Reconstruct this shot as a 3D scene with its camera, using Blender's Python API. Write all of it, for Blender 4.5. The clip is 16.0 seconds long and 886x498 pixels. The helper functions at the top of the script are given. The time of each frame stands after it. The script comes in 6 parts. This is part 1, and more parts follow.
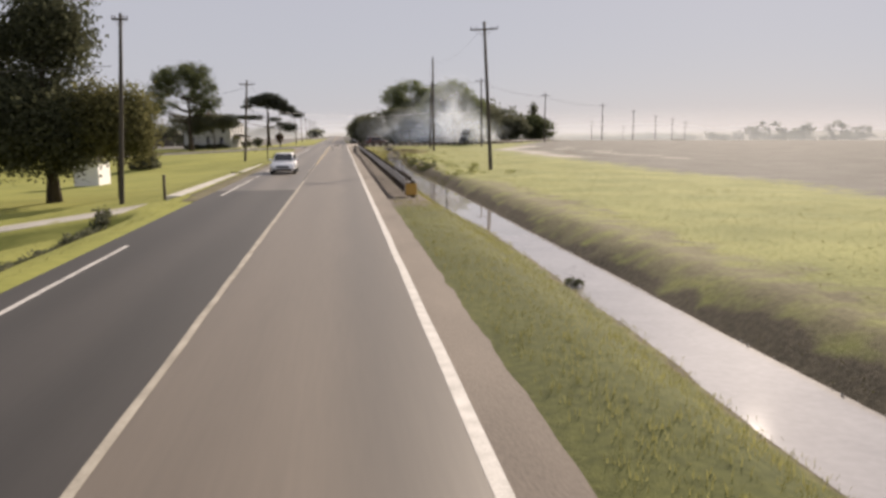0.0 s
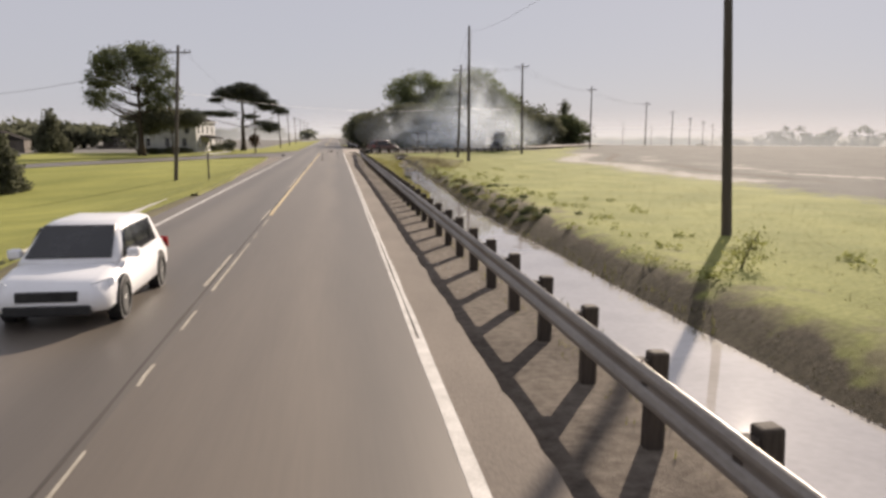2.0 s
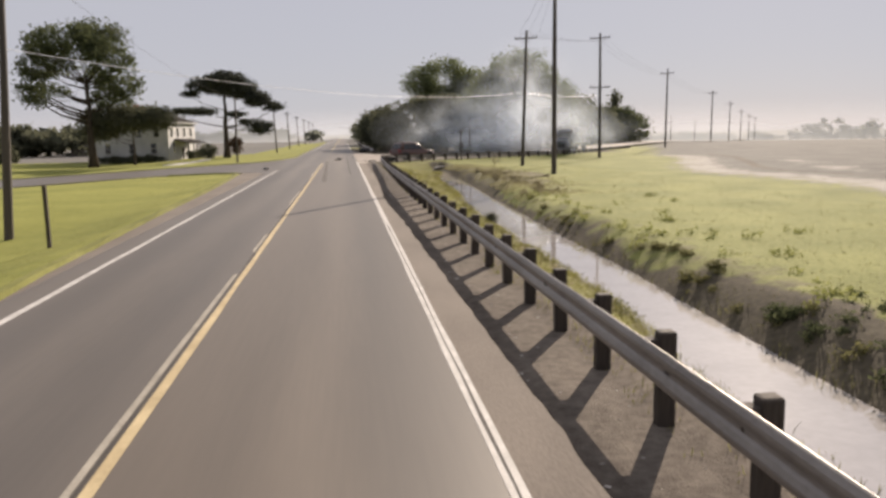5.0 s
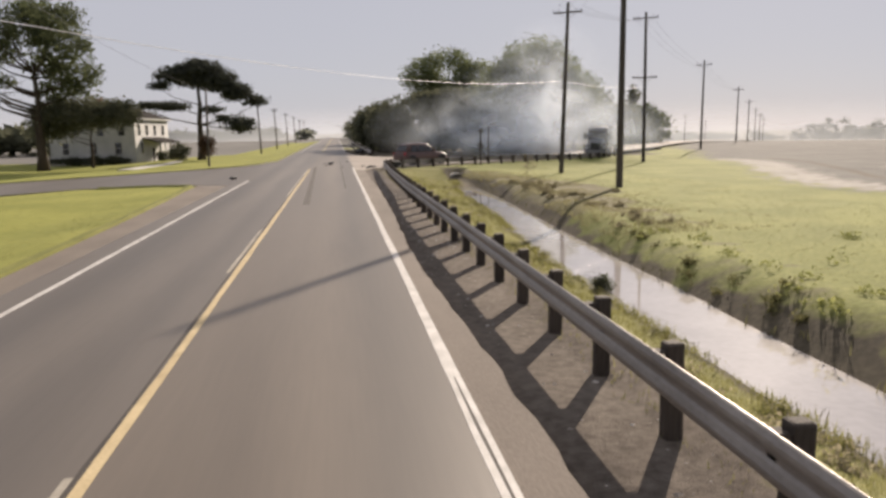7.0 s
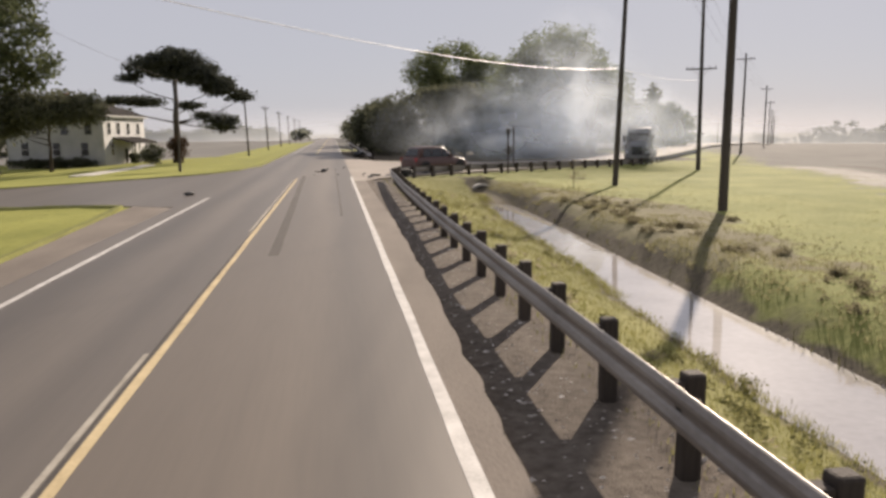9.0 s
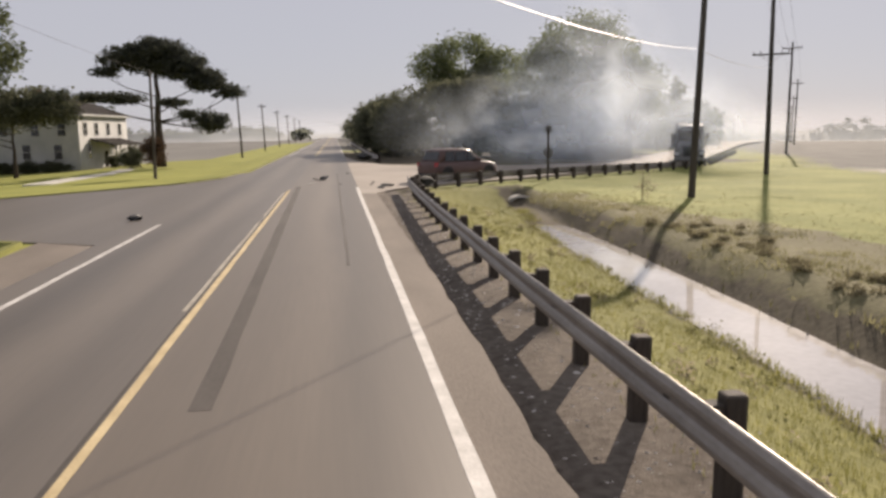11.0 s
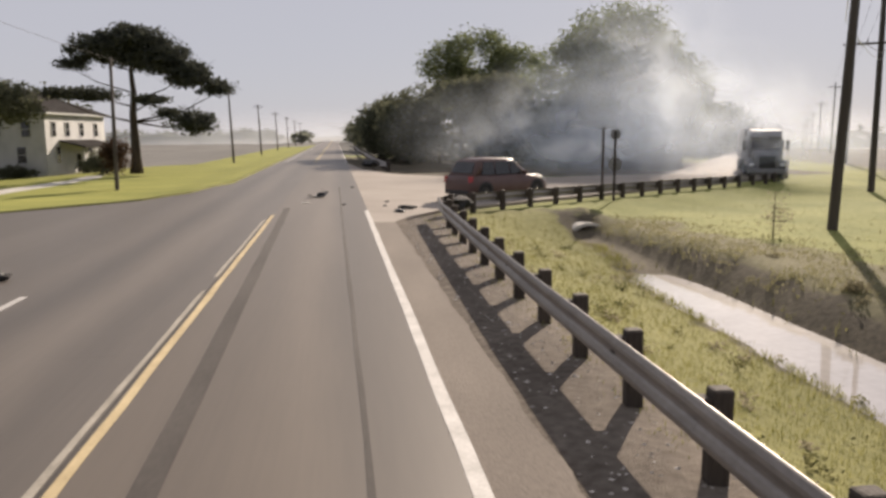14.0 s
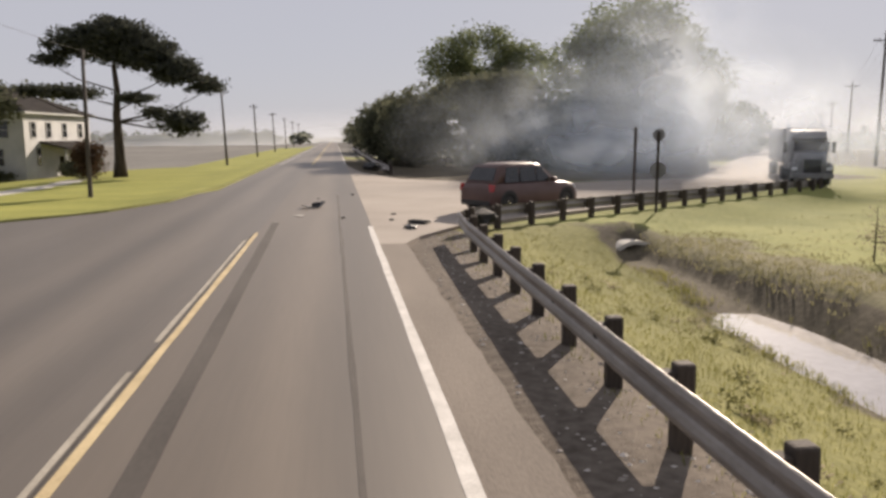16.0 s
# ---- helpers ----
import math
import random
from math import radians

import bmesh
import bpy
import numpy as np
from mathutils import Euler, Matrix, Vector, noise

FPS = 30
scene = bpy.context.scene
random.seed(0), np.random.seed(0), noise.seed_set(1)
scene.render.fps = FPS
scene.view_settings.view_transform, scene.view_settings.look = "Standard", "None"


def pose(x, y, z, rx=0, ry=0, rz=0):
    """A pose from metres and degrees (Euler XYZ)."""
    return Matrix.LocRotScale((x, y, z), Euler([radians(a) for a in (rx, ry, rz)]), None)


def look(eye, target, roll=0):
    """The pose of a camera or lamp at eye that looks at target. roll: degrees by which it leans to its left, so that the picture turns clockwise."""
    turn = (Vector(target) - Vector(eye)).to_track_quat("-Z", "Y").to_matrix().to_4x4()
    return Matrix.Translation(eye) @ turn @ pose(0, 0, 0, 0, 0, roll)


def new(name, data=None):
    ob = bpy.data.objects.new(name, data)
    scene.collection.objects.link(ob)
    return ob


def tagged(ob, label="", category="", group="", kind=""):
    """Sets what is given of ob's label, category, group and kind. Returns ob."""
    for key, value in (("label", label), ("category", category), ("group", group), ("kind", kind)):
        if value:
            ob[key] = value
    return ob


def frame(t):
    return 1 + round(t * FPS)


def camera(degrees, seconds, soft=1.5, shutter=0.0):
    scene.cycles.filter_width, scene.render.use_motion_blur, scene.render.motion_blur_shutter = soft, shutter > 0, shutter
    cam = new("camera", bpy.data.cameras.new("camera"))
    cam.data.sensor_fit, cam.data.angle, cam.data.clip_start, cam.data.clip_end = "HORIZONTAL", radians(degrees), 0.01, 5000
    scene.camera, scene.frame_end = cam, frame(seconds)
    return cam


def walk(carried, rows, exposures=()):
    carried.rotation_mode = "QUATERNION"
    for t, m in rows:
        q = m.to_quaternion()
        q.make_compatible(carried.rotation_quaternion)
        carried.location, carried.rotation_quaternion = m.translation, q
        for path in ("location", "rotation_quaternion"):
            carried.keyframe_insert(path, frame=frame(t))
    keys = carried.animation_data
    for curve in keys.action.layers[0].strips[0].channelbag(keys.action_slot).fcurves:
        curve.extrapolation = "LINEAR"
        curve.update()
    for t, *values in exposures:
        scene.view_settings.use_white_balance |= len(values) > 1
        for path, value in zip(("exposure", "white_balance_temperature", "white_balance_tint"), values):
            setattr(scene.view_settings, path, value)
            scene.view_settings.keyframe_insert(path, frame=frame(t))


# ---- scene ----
EXPOSURE, SKY_STRENGTH, SKY_DUST, SUN_STRENGTH = 0.62, 0.06, 0.3, 5.0
KELVIN, TINT = 6900, 16

# ---- camera ----
cam = camera(60.0, 16.0, soft=3.1)
PATH = [
    (0, -0.067, 0.003, 2.993, 81.286, 0.463, -7.511),
    (0.5, -0.004, 12.697, 2.993, 81.259, 0.339, -7.582),
    (1, 0.032, 24.953, 2.993, 81.25, 0.194, -7.574),
    (1.5, 0.01, 35.621, 2.993, 81.212, 0.155, -7.762),
    (2, 0.047, 45.053, 2.993, 81.454, -0.012, -7.875),
    (2.5, -0.005, 53.653, 2.993, 81.321, 0.516, -7.457),
    (3, -0.033, 60.974, 2.993, 81.341, 0.749, -7.081),
    (3.5, -0.081, 67.052, 2.993, 81.506, 0.811, -7.051),
    (4, -0.111, 72.437, 2.993, 81.47, 0.951, -7.02),
    (6.5, -0.166, 94.885, 2.993, 81.304, 0.763, -7.797),
    (7, -0.14, 98.995, 2.993, 81.303, 0.759, -7.851),
    (7.5, -0.081, 102.849, 2.993, 81.205, 0.835, -8),
    (8, -0.04, 106.412, 2.993, 81.223, 0.838, -8.045),
    (8.5, -0.04, 109.678, 2.993, 81.312, 0.639, -8.151),
    (9, 0.046, 112.793, 2.993, 81.358, 0.426, -8.069),
    (9.5, 0.063, 115.606, 2.993, 81.383, 0.398, -8.077),
    (10, 0.041, 118.356, 2.993, 81.39, 0.494, -8.077),
    (12.5, 0.087, 130.314, 2.993, 81.142, 0.876, -7.851),
    (13, 0.063, 132.012, 2.993, 81.278, 0.628, -7.86),
    (13.5, 0.057, 133.596, 2.993, 81.479, 0.415, -7.85),
    (14, 0.046, 135.216, 2.993, 81.597, 0.226, -7.862),
    (14.5, 0.072, 136.754, 2.993, 81.69, 0.099, -7.778),
    (15, 0.089, 138.155, 2.993, 81.68, 0.224, -7.728),
    (15.5, 0.076, 139.415, 2.993, 81.638, 0.271, -7.803),
    (16, 0.099, 140.477, 2.993, 81.673, 0.225, -7.929),
]
walk(cam, [(r[0], pose(*r[1:])) for r in PATH], exposures=[(0.0, EXPOSURE, KELVIN, TINT)])

# ---- light: clear morning sky, low sun ahead and to the side of the road ----
SUN_EL, SUN_AZ = 23.0, 30.5
world = bpy.data.worlds.new("sky")
scene.world = world
world.use_nodes = True
wn = world.node_tree
sky = wn.nodes.new("ShaderNodeTexSky")
sky.sky_type, sky.sun_disc = "NISHITA", False
sky.sun_elevation, sky.sun_rotation = radians(SUN_EL), radians(SUN_AZ)
sky.altitude, sky.air_density, sky.dust_density, sky.ozone_density = 0, 1.0, SKY_DUST, 2.0
# a hazy morning: the clear sky is veiled evenly
haze = wn.nodes.new("ShaderNodeMix")
haze.data_type = "RGBA"
haze.inputs[0].default_value = 0.91
haze.inputs[7].default_value = (5.4, 5.72, 6.5, 1)
wn.links.new(sky.outputs[0], haze.inputs[6])
wn.links.new(haze.outputs[2], wn.nodes["Background"].inputs[0])
wn.nodes["Background"].inputs[1].default_value = SKY_STRENGTH
sun_data = bpy.data.lights.new("sun", "SUN")
sun_data.energy, sun_data.angle, sun_data.color = SUN_STRENGTH, radians(0.6), (1.0, 0.9, 0.76)
sun = new("sun", sun_data)
sun_dir = Vector((math.sin(radians(SUN_AZ)) * math.cos(radians(SUN_EL)), math.cos(radians(SUN_AZ)) * math.cos(radians(SUN_EL)), math.sin(radians(SUN_EL))))
sun.matrix_world = look(sun_dir * 300, (0, 0, 0))

# ---- materials ----
def surface(name, dark, light, scale=4.0, fine=60.0, rough=0.8, bump=0.0, metal=0.0, stretch=(1, 1, 1), contrast=0.5, spec=0.5, fine_mix=0.35, coord="Object", rand=0.0, ior=1.45):
    """Two colours mixed by a broad and a fine noise, with relief; rand varies the value from object to object."""
    m = bpy.data.materials.new(name)
    m.use_nodes = True
    nt = m.node_tree
    bsdf = nt.nodes["Principled BSDF"]
    tc = nt.nodes.new("ShaderNodeTexCoord")
    mp = nt.nodes.new("ShaderNodeMapping")
    mp.inputs["Scale"].default_value = stretch
    nt.links.new(tc.outputs[coord], mp.inputs[0])
    n1, n2 = nt.nodes.new("ShaderNodeTexNoise"), nt.nodes.new("ShaderNodeTexNoise")
    for n, s, d in ((n1, scale, 4), (n2, fine, 3)):
        n.inputs["Scale"].default_value, n.inputs["Detail"].default_value = s, d
        nt.links.new(mp.outputs[0], n.inputs[0])
    mixf = nt.nodes.new("ShaderNodeMix")
    mixf.inputs[0].default_value = fine_mix
    nt.links.new(n1.outputs[0], mixf.inputs[2])
    nt.links.new(n2.outputs[0], mixf.inputs[3])
    ramp = nt.nodes.new("ShaderNodeValToRGB")
    ramp.color_ramp.elements[0].position, ramp.color_ramp.elements[1].position = 0.5 - contrast * 0.3, 0.5 + contrast * 0.3
    ramp.color_ramp.elements[0].color, ramp.color_ramp.elements[1].color = (*dark, 1), (*light, 1)
    nt.links.new(mixf.outputs[0], ramp.inputs[0])
    colour = ramp.outputs[0]
    if rand:
        info, hsv, rng = nt.nodes.new("ShaderNodeObjectInfo"), nt.nodes.new("ShaderNodeHueSaturation"), nt.nodes.new("ShaderNodeMapRange")
        rng.inputs[3].default_value, rng.inputs[4].default_value = 1 - rand, 1 + rand
        nt.links.new(info.outputs["Random"], rng.inputs[0])
        nt.links.new(rng.outputs[0], hsv.inputs["Value"])
        nt.links.new(colour, hsv.inputs["Color"])
        colour = hsv.outputs[0]
    nt.links.new(colour, bsdf.inputs["Base Color"])
    bsdf.inputs["Roughness"].default_value, bsdf.inputs["Metallic"].default_value = rough, metal
    bsdf.inputs["Specular IOR Level"].default_value, bsdf.inputs["IOR"].default_value = spec, ior
    if bump:
        b = nt.nodes.new("ShaderNodeBump")
        b.inputs["Strength"].default_value, b.inputs["Distance"].default_value = min(1, bump * 10), 0.02
        nt.links.new(n2.outputs[0], b.inputs["Height"])
        nt.links.new(b.outputs[0], bsdf.inputs["Normal"])
    return m


def foliage(name, dark, light, through_light=0.25, scale=0.6):
    """Leaves that vary leaf by leaf and over the crown, and let some light through."""
    m = bpy.data.materials.new(name)
    m.use_nodes = True
    nt = m.node_tree
    nt.nodes.remove(nt.nodes["Principled BSDF"])
    geo, tc, n = nt.nodes.new("ShaderNodeNewGeometry"), nt.nodes.new("ShaderNodeTexCoord"), nt.nodes.new("ShaderNodeTexNoise")
    n.inputs["Scale"].default_value, n.inputs["Detail"].default_value = scale, 2
    nt.links.new(tc.outputs["Object"], n.inputs[0])
    mix = nt.nodes.new("ShaderNodeMix")
    mix.inputs[0].default_value = 0.5
    nt.links.new(n.outputs[0], mix.inputs[2])
    nt.links.new(geo.outputs["Random Per Island"], mix.inputs[3])
    ramp = nt.nodes.new("ShaderNodeValToRGB")
    ramp.color_ramp.elements[0].position, ramp.color_ramp.elements[1].position = 0.2, 0.8
    ramp.color_ramp.elements[0].color, ramp.color_ramp.elements[1].color = (*dark, 1), (*light, 1)
    nt.links.new(mix.outputs[0], ramp.inputs[0])
    d, t, s = nt.nodes.new("ShaderNodeBsdfDiffuse"), nt.nodes.new("ShaderNodeBsdfTranslucent"), nt.nodes.new("ShaderNodeMixShader")
    s.inputs[0].default_value = through_light
    nt.links.new(ramp.outputs[0], d.inputs[0])
    nt.links.new(ramp.outputs[0], t.inputs[0])
    nt.links.new(d.outputs[0], s.inputs[1])
    nt.links.new(t.outputs[0], s.inputs[2])
    nt.links.new(s.outputs[0], nt.nodes["Material Output"].inputs[0])
    return m


def banded(m, bands):
    """Tone along the way: (x, value) stops across the pavement that make darker and paler lengthwise bands."""
    nt = m.node_tree
    bsdf = nt.nodes["Principled BSDF"]
    colour = bsdf.inputs["Base Color"].links[0].from_socket
    tc, sep, n, add, ramp, mix = (nt.nodes.new(k) for k in ("ShaderNodeTexCoord", "ShaderNodeSeparateXYZ", "ShaderNodeTexNoise", "ShaderNodeMath", "ShaderNodeValToRGB", "ShaderNodeMix"))
    mp, rng = nt.nodes.new("ShaderNodeMapping"), nt.nodes.new("ShaderNodeMapRange")
    mp.inputs["Scale"].default_value = (0.5, 0.08, 1)
    nt.links.new(tc.outputs["Object"], mp.inputs[0])
    nt.links.new(tc.outputs["Object"], sep.inputs[0])
    n.inputs["Scale"].default_value, n.inputs["Detail"].default_value = 1.3, 4
    nt.links.new(mp.outputs[0], n.inputs[0])
    add.operation = "MULTIPLY_ADD"
    add.inputs[1].default_value = 0.9
    nt.links.new(n.outputs[0], add.inputs[0])
    nt.links.new(sep.outputs[0], add.inputs[2])
    lo, hi = bands[0][0], bands[-1][0]
    rng.inputs[1].default_value, rng.inputs[2].default_value = lo + 0.45, hi + 0.45
    nt.links.new(add.outputs[0], rng.inputs[0])
    els = ramp.color_ramp.elements
    while len(els) < len(bands):
        els.new(0.5)
    for e, (x, v) in zip(els, bands):
        e.position, e.color = (x - lo) / (hi - lo), (v, v, v, 1)
    ramp.color_ramp.interpolation = "EASE"
    nt.links.new(rng.outputs[0], ramp.inputs[0])
    mix.data_type, mix.blend_type = "RGBA", "MULTIPLY"
    mix.inputs[0].default_value = 1.0
    nt.links.new(colour, mix.inputs[6])
    nt.links.new(ramp.outputs[0], mix.inputs[7])
    nt.links.new(mix.outputs[2], bsdf.inputs["Base Color"])
    return m


LANE_BANDS = [(-7.0, 0.8), (-6.2, 0.95), (-5.3, 0.66), (-4.2, 1.0), (-3.3, 0.7), (-2.7, 0.82), (-1.9, 0.84), (-1.3, 0.84), (-0.5, 0.96), (0.4, 0.56), (1.1, 0.64), (2.1, 0.95)]
ASPHALT = banded(surface("worn_asphalt", (0.099, 0.079, 0.058), (0.183, 0.148, 0.112), 0.45, 14, 0.5, 0.004, stretch=(1, 0.05, 1), contrast=0.8, spec=0.8, fine_mix=0.2), LANE_BANDS)
ASPHALT_L = banded(surface("darker_worn_asphalt", (0.082, 0.068, 0.053), (0.165, 0.138, 0.11), 0.45, 14, 0.5, 0.004, stretch=(1, 0.05, 1), contrast=0.8, spec=0.8, fine_mix=0.2), LANE_BANDS)
ASPHALT_OLD = banded(surface("old_dark_asphalt", (0.026, 0.023, 0.021), (0.054, 0.048, 0.043), 0.45, 14, 0.6, 0.004, stretch=(1, 0.06, 1), contrast=0.8, spec=0.5, fine_mix=0.2), LANE_BANDS)
SIDE_ASPHALT = surface("pale_side_road_asphalt", (0.23, 0.2, 0.172), (0.36, 0.318, 0.276), 0.3, 12, 0.9, 0.02, contrast=0.8, spec=0.25)
SHOULDER = surface("pale_shoulder_asphalt", (0.12, 0.101, 0.085), (0.225, 0.192, 0.16), 0.8, 30, 0.9, 0.03, stretch=(1, 0.3, 1), contrast=0.8, spec=0.25)
CONCRETE = surface("concrete", (0.38, 0.36, 0.32), (0.58, 0.55, 0.49), 0.9, 25, 0.85, 0.02, spec=0.3)
WHITE_LINE = surface("worn_white_line_paint", (0.34, 0.325, 0.3), (0.64, 0.615, 0.58), 2.5, 26, 0.7, 0.02, contrast=0.7, spec=0.4)
PALE_LINE = surface("faded_centre_line_paint", (0.2, 0.18, 0.145), (0.46, 0.42, 0.35), 1.6, 22, 0.75, 0.02, contrast=0.8, spec=0.4)
YELLOW_LINE = surface("worn_yellow_line_paint", (0.36, 0.275, 0.15), (0.63, 0.51, 0.3), 1.8, 24, 0.7, 0.02, contrast=0.75, spec=0.4)
SKID = surface("tyre_rubber_mark", (0.035, 0.03, 0.027), (0.1, 0.088, 0.078), 1.2, 20, 0.8, contrast=0.9, stretch=(1, 0.3, 1), spec=0.3)
LAWN = surface("mown_grass", (0.14, 0.157, 0.038), (0.36, 0.352, 0.1), 0.3, 5, 0.95, 0.06, contrast=1.0, spec=0.1, fine_mix=0.4, stretch=(0.5, 1, 1))
VERGE = surface("rough_verge_grass", (0.11, 0.118, 0.036), (0.26, 0.255, 0.09), 0.5, 9, 0.95, 0.08, contrast=0.9, spec=0.1, fine_mix=0.5)
BARE = surface("bare_stubble_field", (0.11, 0.107, 0.1), (0.24, 0.23, 0.21), 0.06, 2.5, 0.95, 0.05, contrast=0.9, stretch=(1, 0.25, 1), spec=0.1)
PALE_SOIL = surface("pale_dry_soil", (0.3, 0.28, 0.25), (0.5, 0.47, 0.42), 0.2, 3, 0.95, 0.04, spec=0.1)
DRY = surface("dry_brown_grass", (0.1, 0.09, 0.055), (0.225, 0.2, 0.122), 0.5, 7, 0.95, 0.08, contrast=0.9, spec=0.1, fine_mix=0.5)
# the pale base colour makes up for bright sky that the coat doesn't reflect
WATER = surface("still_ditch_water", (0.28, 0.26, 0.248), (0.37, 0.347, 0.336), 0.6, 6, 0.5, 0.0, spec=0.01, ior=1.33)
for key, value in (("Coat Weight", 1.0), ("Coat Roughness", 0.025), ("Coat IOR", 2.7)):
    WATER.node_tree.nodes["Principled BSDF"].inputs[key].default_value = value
GALV = surface("weathered_galvanised_steel", (0.16, 0.142, 0.128), (0.355, 0.325, 0.298), 1.5, 20, 0.45, 0.01, metal=0.4, contrast=0.8, stretch=(1, 0.4, 1))
POSTWOOD = surface("dark_creosoted_wood", (0.022, 0.017, 0.013), (0.075, 0.058, 0.045), 3, 30, 0.85, 0.06, stretch=(1, 1, 0.15), contrast=0.8, rand=0.25)
POLEWOOD = surface("weathered_pole_wood", (0.03, 0.025, 0.02), (0.092, 0.077, 0.063), 2.5, 25, 0.85, 0.05, stretch=(1, 1, 0.06), contrast=0.8, rand=0.2)
WIRE = surface("grey_cable", (0.1, 0.1, 0.1), (0.2, 0.2, 0.2), 3, 30, 0.9, spec=0.05)
# paler than WIRE: the sun on these cables is put into their colour
PALE_WIRE = surface("sunlit_pale_cable", (0.6, 0.6, 0.6), (0.78, 0.78, 0.77), 3, 30, 0.5)
BARK = surface("furrowed_bark", (0.02, 0.016, 0.012), (0.09, 0.072, 0.055), 3, 20, 0.95, 0.1, stretch=(1, 1, 0.2), contrast=0.9, spec=0.1)
LEAF_DARK = foliage("dark_tree_leaves", (0.075, 0.08, 0.055), (0.15, 0.155, 0.105), 0.5)
# far leaves: the distance haze is mixed into their pale base colour
LEAF_FAR = foliage("haze_paled_leaves", (0.1, 0.11, 0.09), (0.2, 0.21, 0.17), 0.5)
LEAF_OAK = foliage("oak_leaves", (0.055, 0.064, 0.036), (0.13, 0.148, 0.075), 0.45)
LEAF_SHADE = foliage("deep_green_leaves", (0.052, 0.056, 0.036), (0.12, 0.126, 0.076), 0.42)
LEAF_LIGHT = foliage("light_tree_leaves", (0.08, 0.096, 0.05), (0.2, 0.225, 0.12), 0.5)
LEAF_PINE = foliage("pine_needles", (0.045, 0.05, 0.042), (0.095, 0.1, 0.08), 0.35)
LEAF_OLIVE = foliage("olive_tree_leaves", (0.085, 0.085, 0.04), (0.2, 0.19, 0.088), 0.45)
LEAF_WEED = foliage("weed_leaves", (0.13, 0.145, 0.05), (0.31, 0.32, 0.12), 0.55)
BRUSH = foliage("dry_brush_stems", (0.2, 0.18, 0.12), (0.38, 0.34, 0.24), 0.55)
LEAF_DRY = foliage("withered_brush_leaves", (0.12, 0.108, 0.07), (0.25, 0.225, 0.145), 0.5)
LEAF_RED = foliage("reddish_shrub_leaves", (0.035, 0.022, 0.016), (0.1, 0.065, 0.04), 0.3)
BLADE = foliage("grass_blades", (0.115, 0.118, 0.042), (0.295, 0.28, 0.105), 0.5)
DRY_BLADE = foliage("half_dry_grass_blades", (0.16, 0.15, 0.08), (0.33, 0.31, 0.17), 0.5)
WEED = foliage("ditch_weeds", (0.08, 0.08, 0.04), (0.19, 0.18, 0.085), 0.4)
SIDING = surface("aged_white_siding", (0.36, 0.36, 0.355), (0.52, 0.52, 0.51), 0.5, 14, 0.6, 0.01, spec=0.4)
BARN_WOOD = surface("weathered_grey_brown_boards", (0.085, 0.074, 0.064), (0.18, 0.158, 0.138), 0.8, 14, 0.85, 0.02, spec=0.2)
WHITE_PAINT = surface("fresh_white_paint", (0.74, 0.74, 0.73), (0.84, 0.84, 0.83), 0.8, 14, 0.6, 0.01)
ROOFING = surface("dark_shingles", (0.018, 0.016, 0.015), (0.05, 0.045, 0.042), 1.2, 14, 0.95, 0.05, spec=0.05)
GLASS = surface("dark_window_glass", (0.012, 0.013, 0.015), (0.03, 0.032, 0.035), 1, 8, 0.06, spec=0.7)
CAR_WHITE = surface("white_car_paint", (0.78, 0.78, 0.79), (0.86, 0.86, 0.87), 1, 20, 0.22, spec=0.6)
CAR_MAROON = surface("dusty_maroon_car_paint", (0.068, 0.036, 0.032), (0.12, 0.07, 0.06), 1.2, 18, 0.4, contrast=0.8)
CAR_BLACK = surface("black_trim", (0.012, 0.012, 0.012), (0.035, 0.035, 0.035), 4, 40, 0.55)
RUBBER = surface("tyre_rubber", (0.012, 0.012, 0.012), (0.035, 0.034, 0.032), 5, 40, 0.85, 0.03)
CHROME = surface("dull_chrome", (0.5, 0.5, 0.5), (0.72, 0.72, 0.72), 3, 20, 0.25, metal=1.0)
LENS = surface("headlamp_lens", (0.6, 0.62, 0.64), (0.82, 0.84, 0.86), 3, 20, 0.12, spec=0.7)
TAIL = surface("red_lamp_lens", (0.25, 0.01, 0.01), (0.4, 0.02, 0.02), 3, 20, 0.2, spec=0.7)
TRUCK_GREY = surface("grey_truck_paint", (0.12, 0.12, 0.125), (0.22, 0.22, 0.225), 1, 12, 0.6, contrast=0.7)
MARKER = surface("faded_amber_sheet", (0.36, 0.2, 0.045), (0.56, 0.34, 0.085), 2, 14, 0.6, 0.01, spec=0.3)
SIGN_BACK = surface("bare_aluminium_sheet", (0.16, 0.16, 0.16), (0.3, 0.3, 0.3), 3, 20, 0.5, metal=0.7)


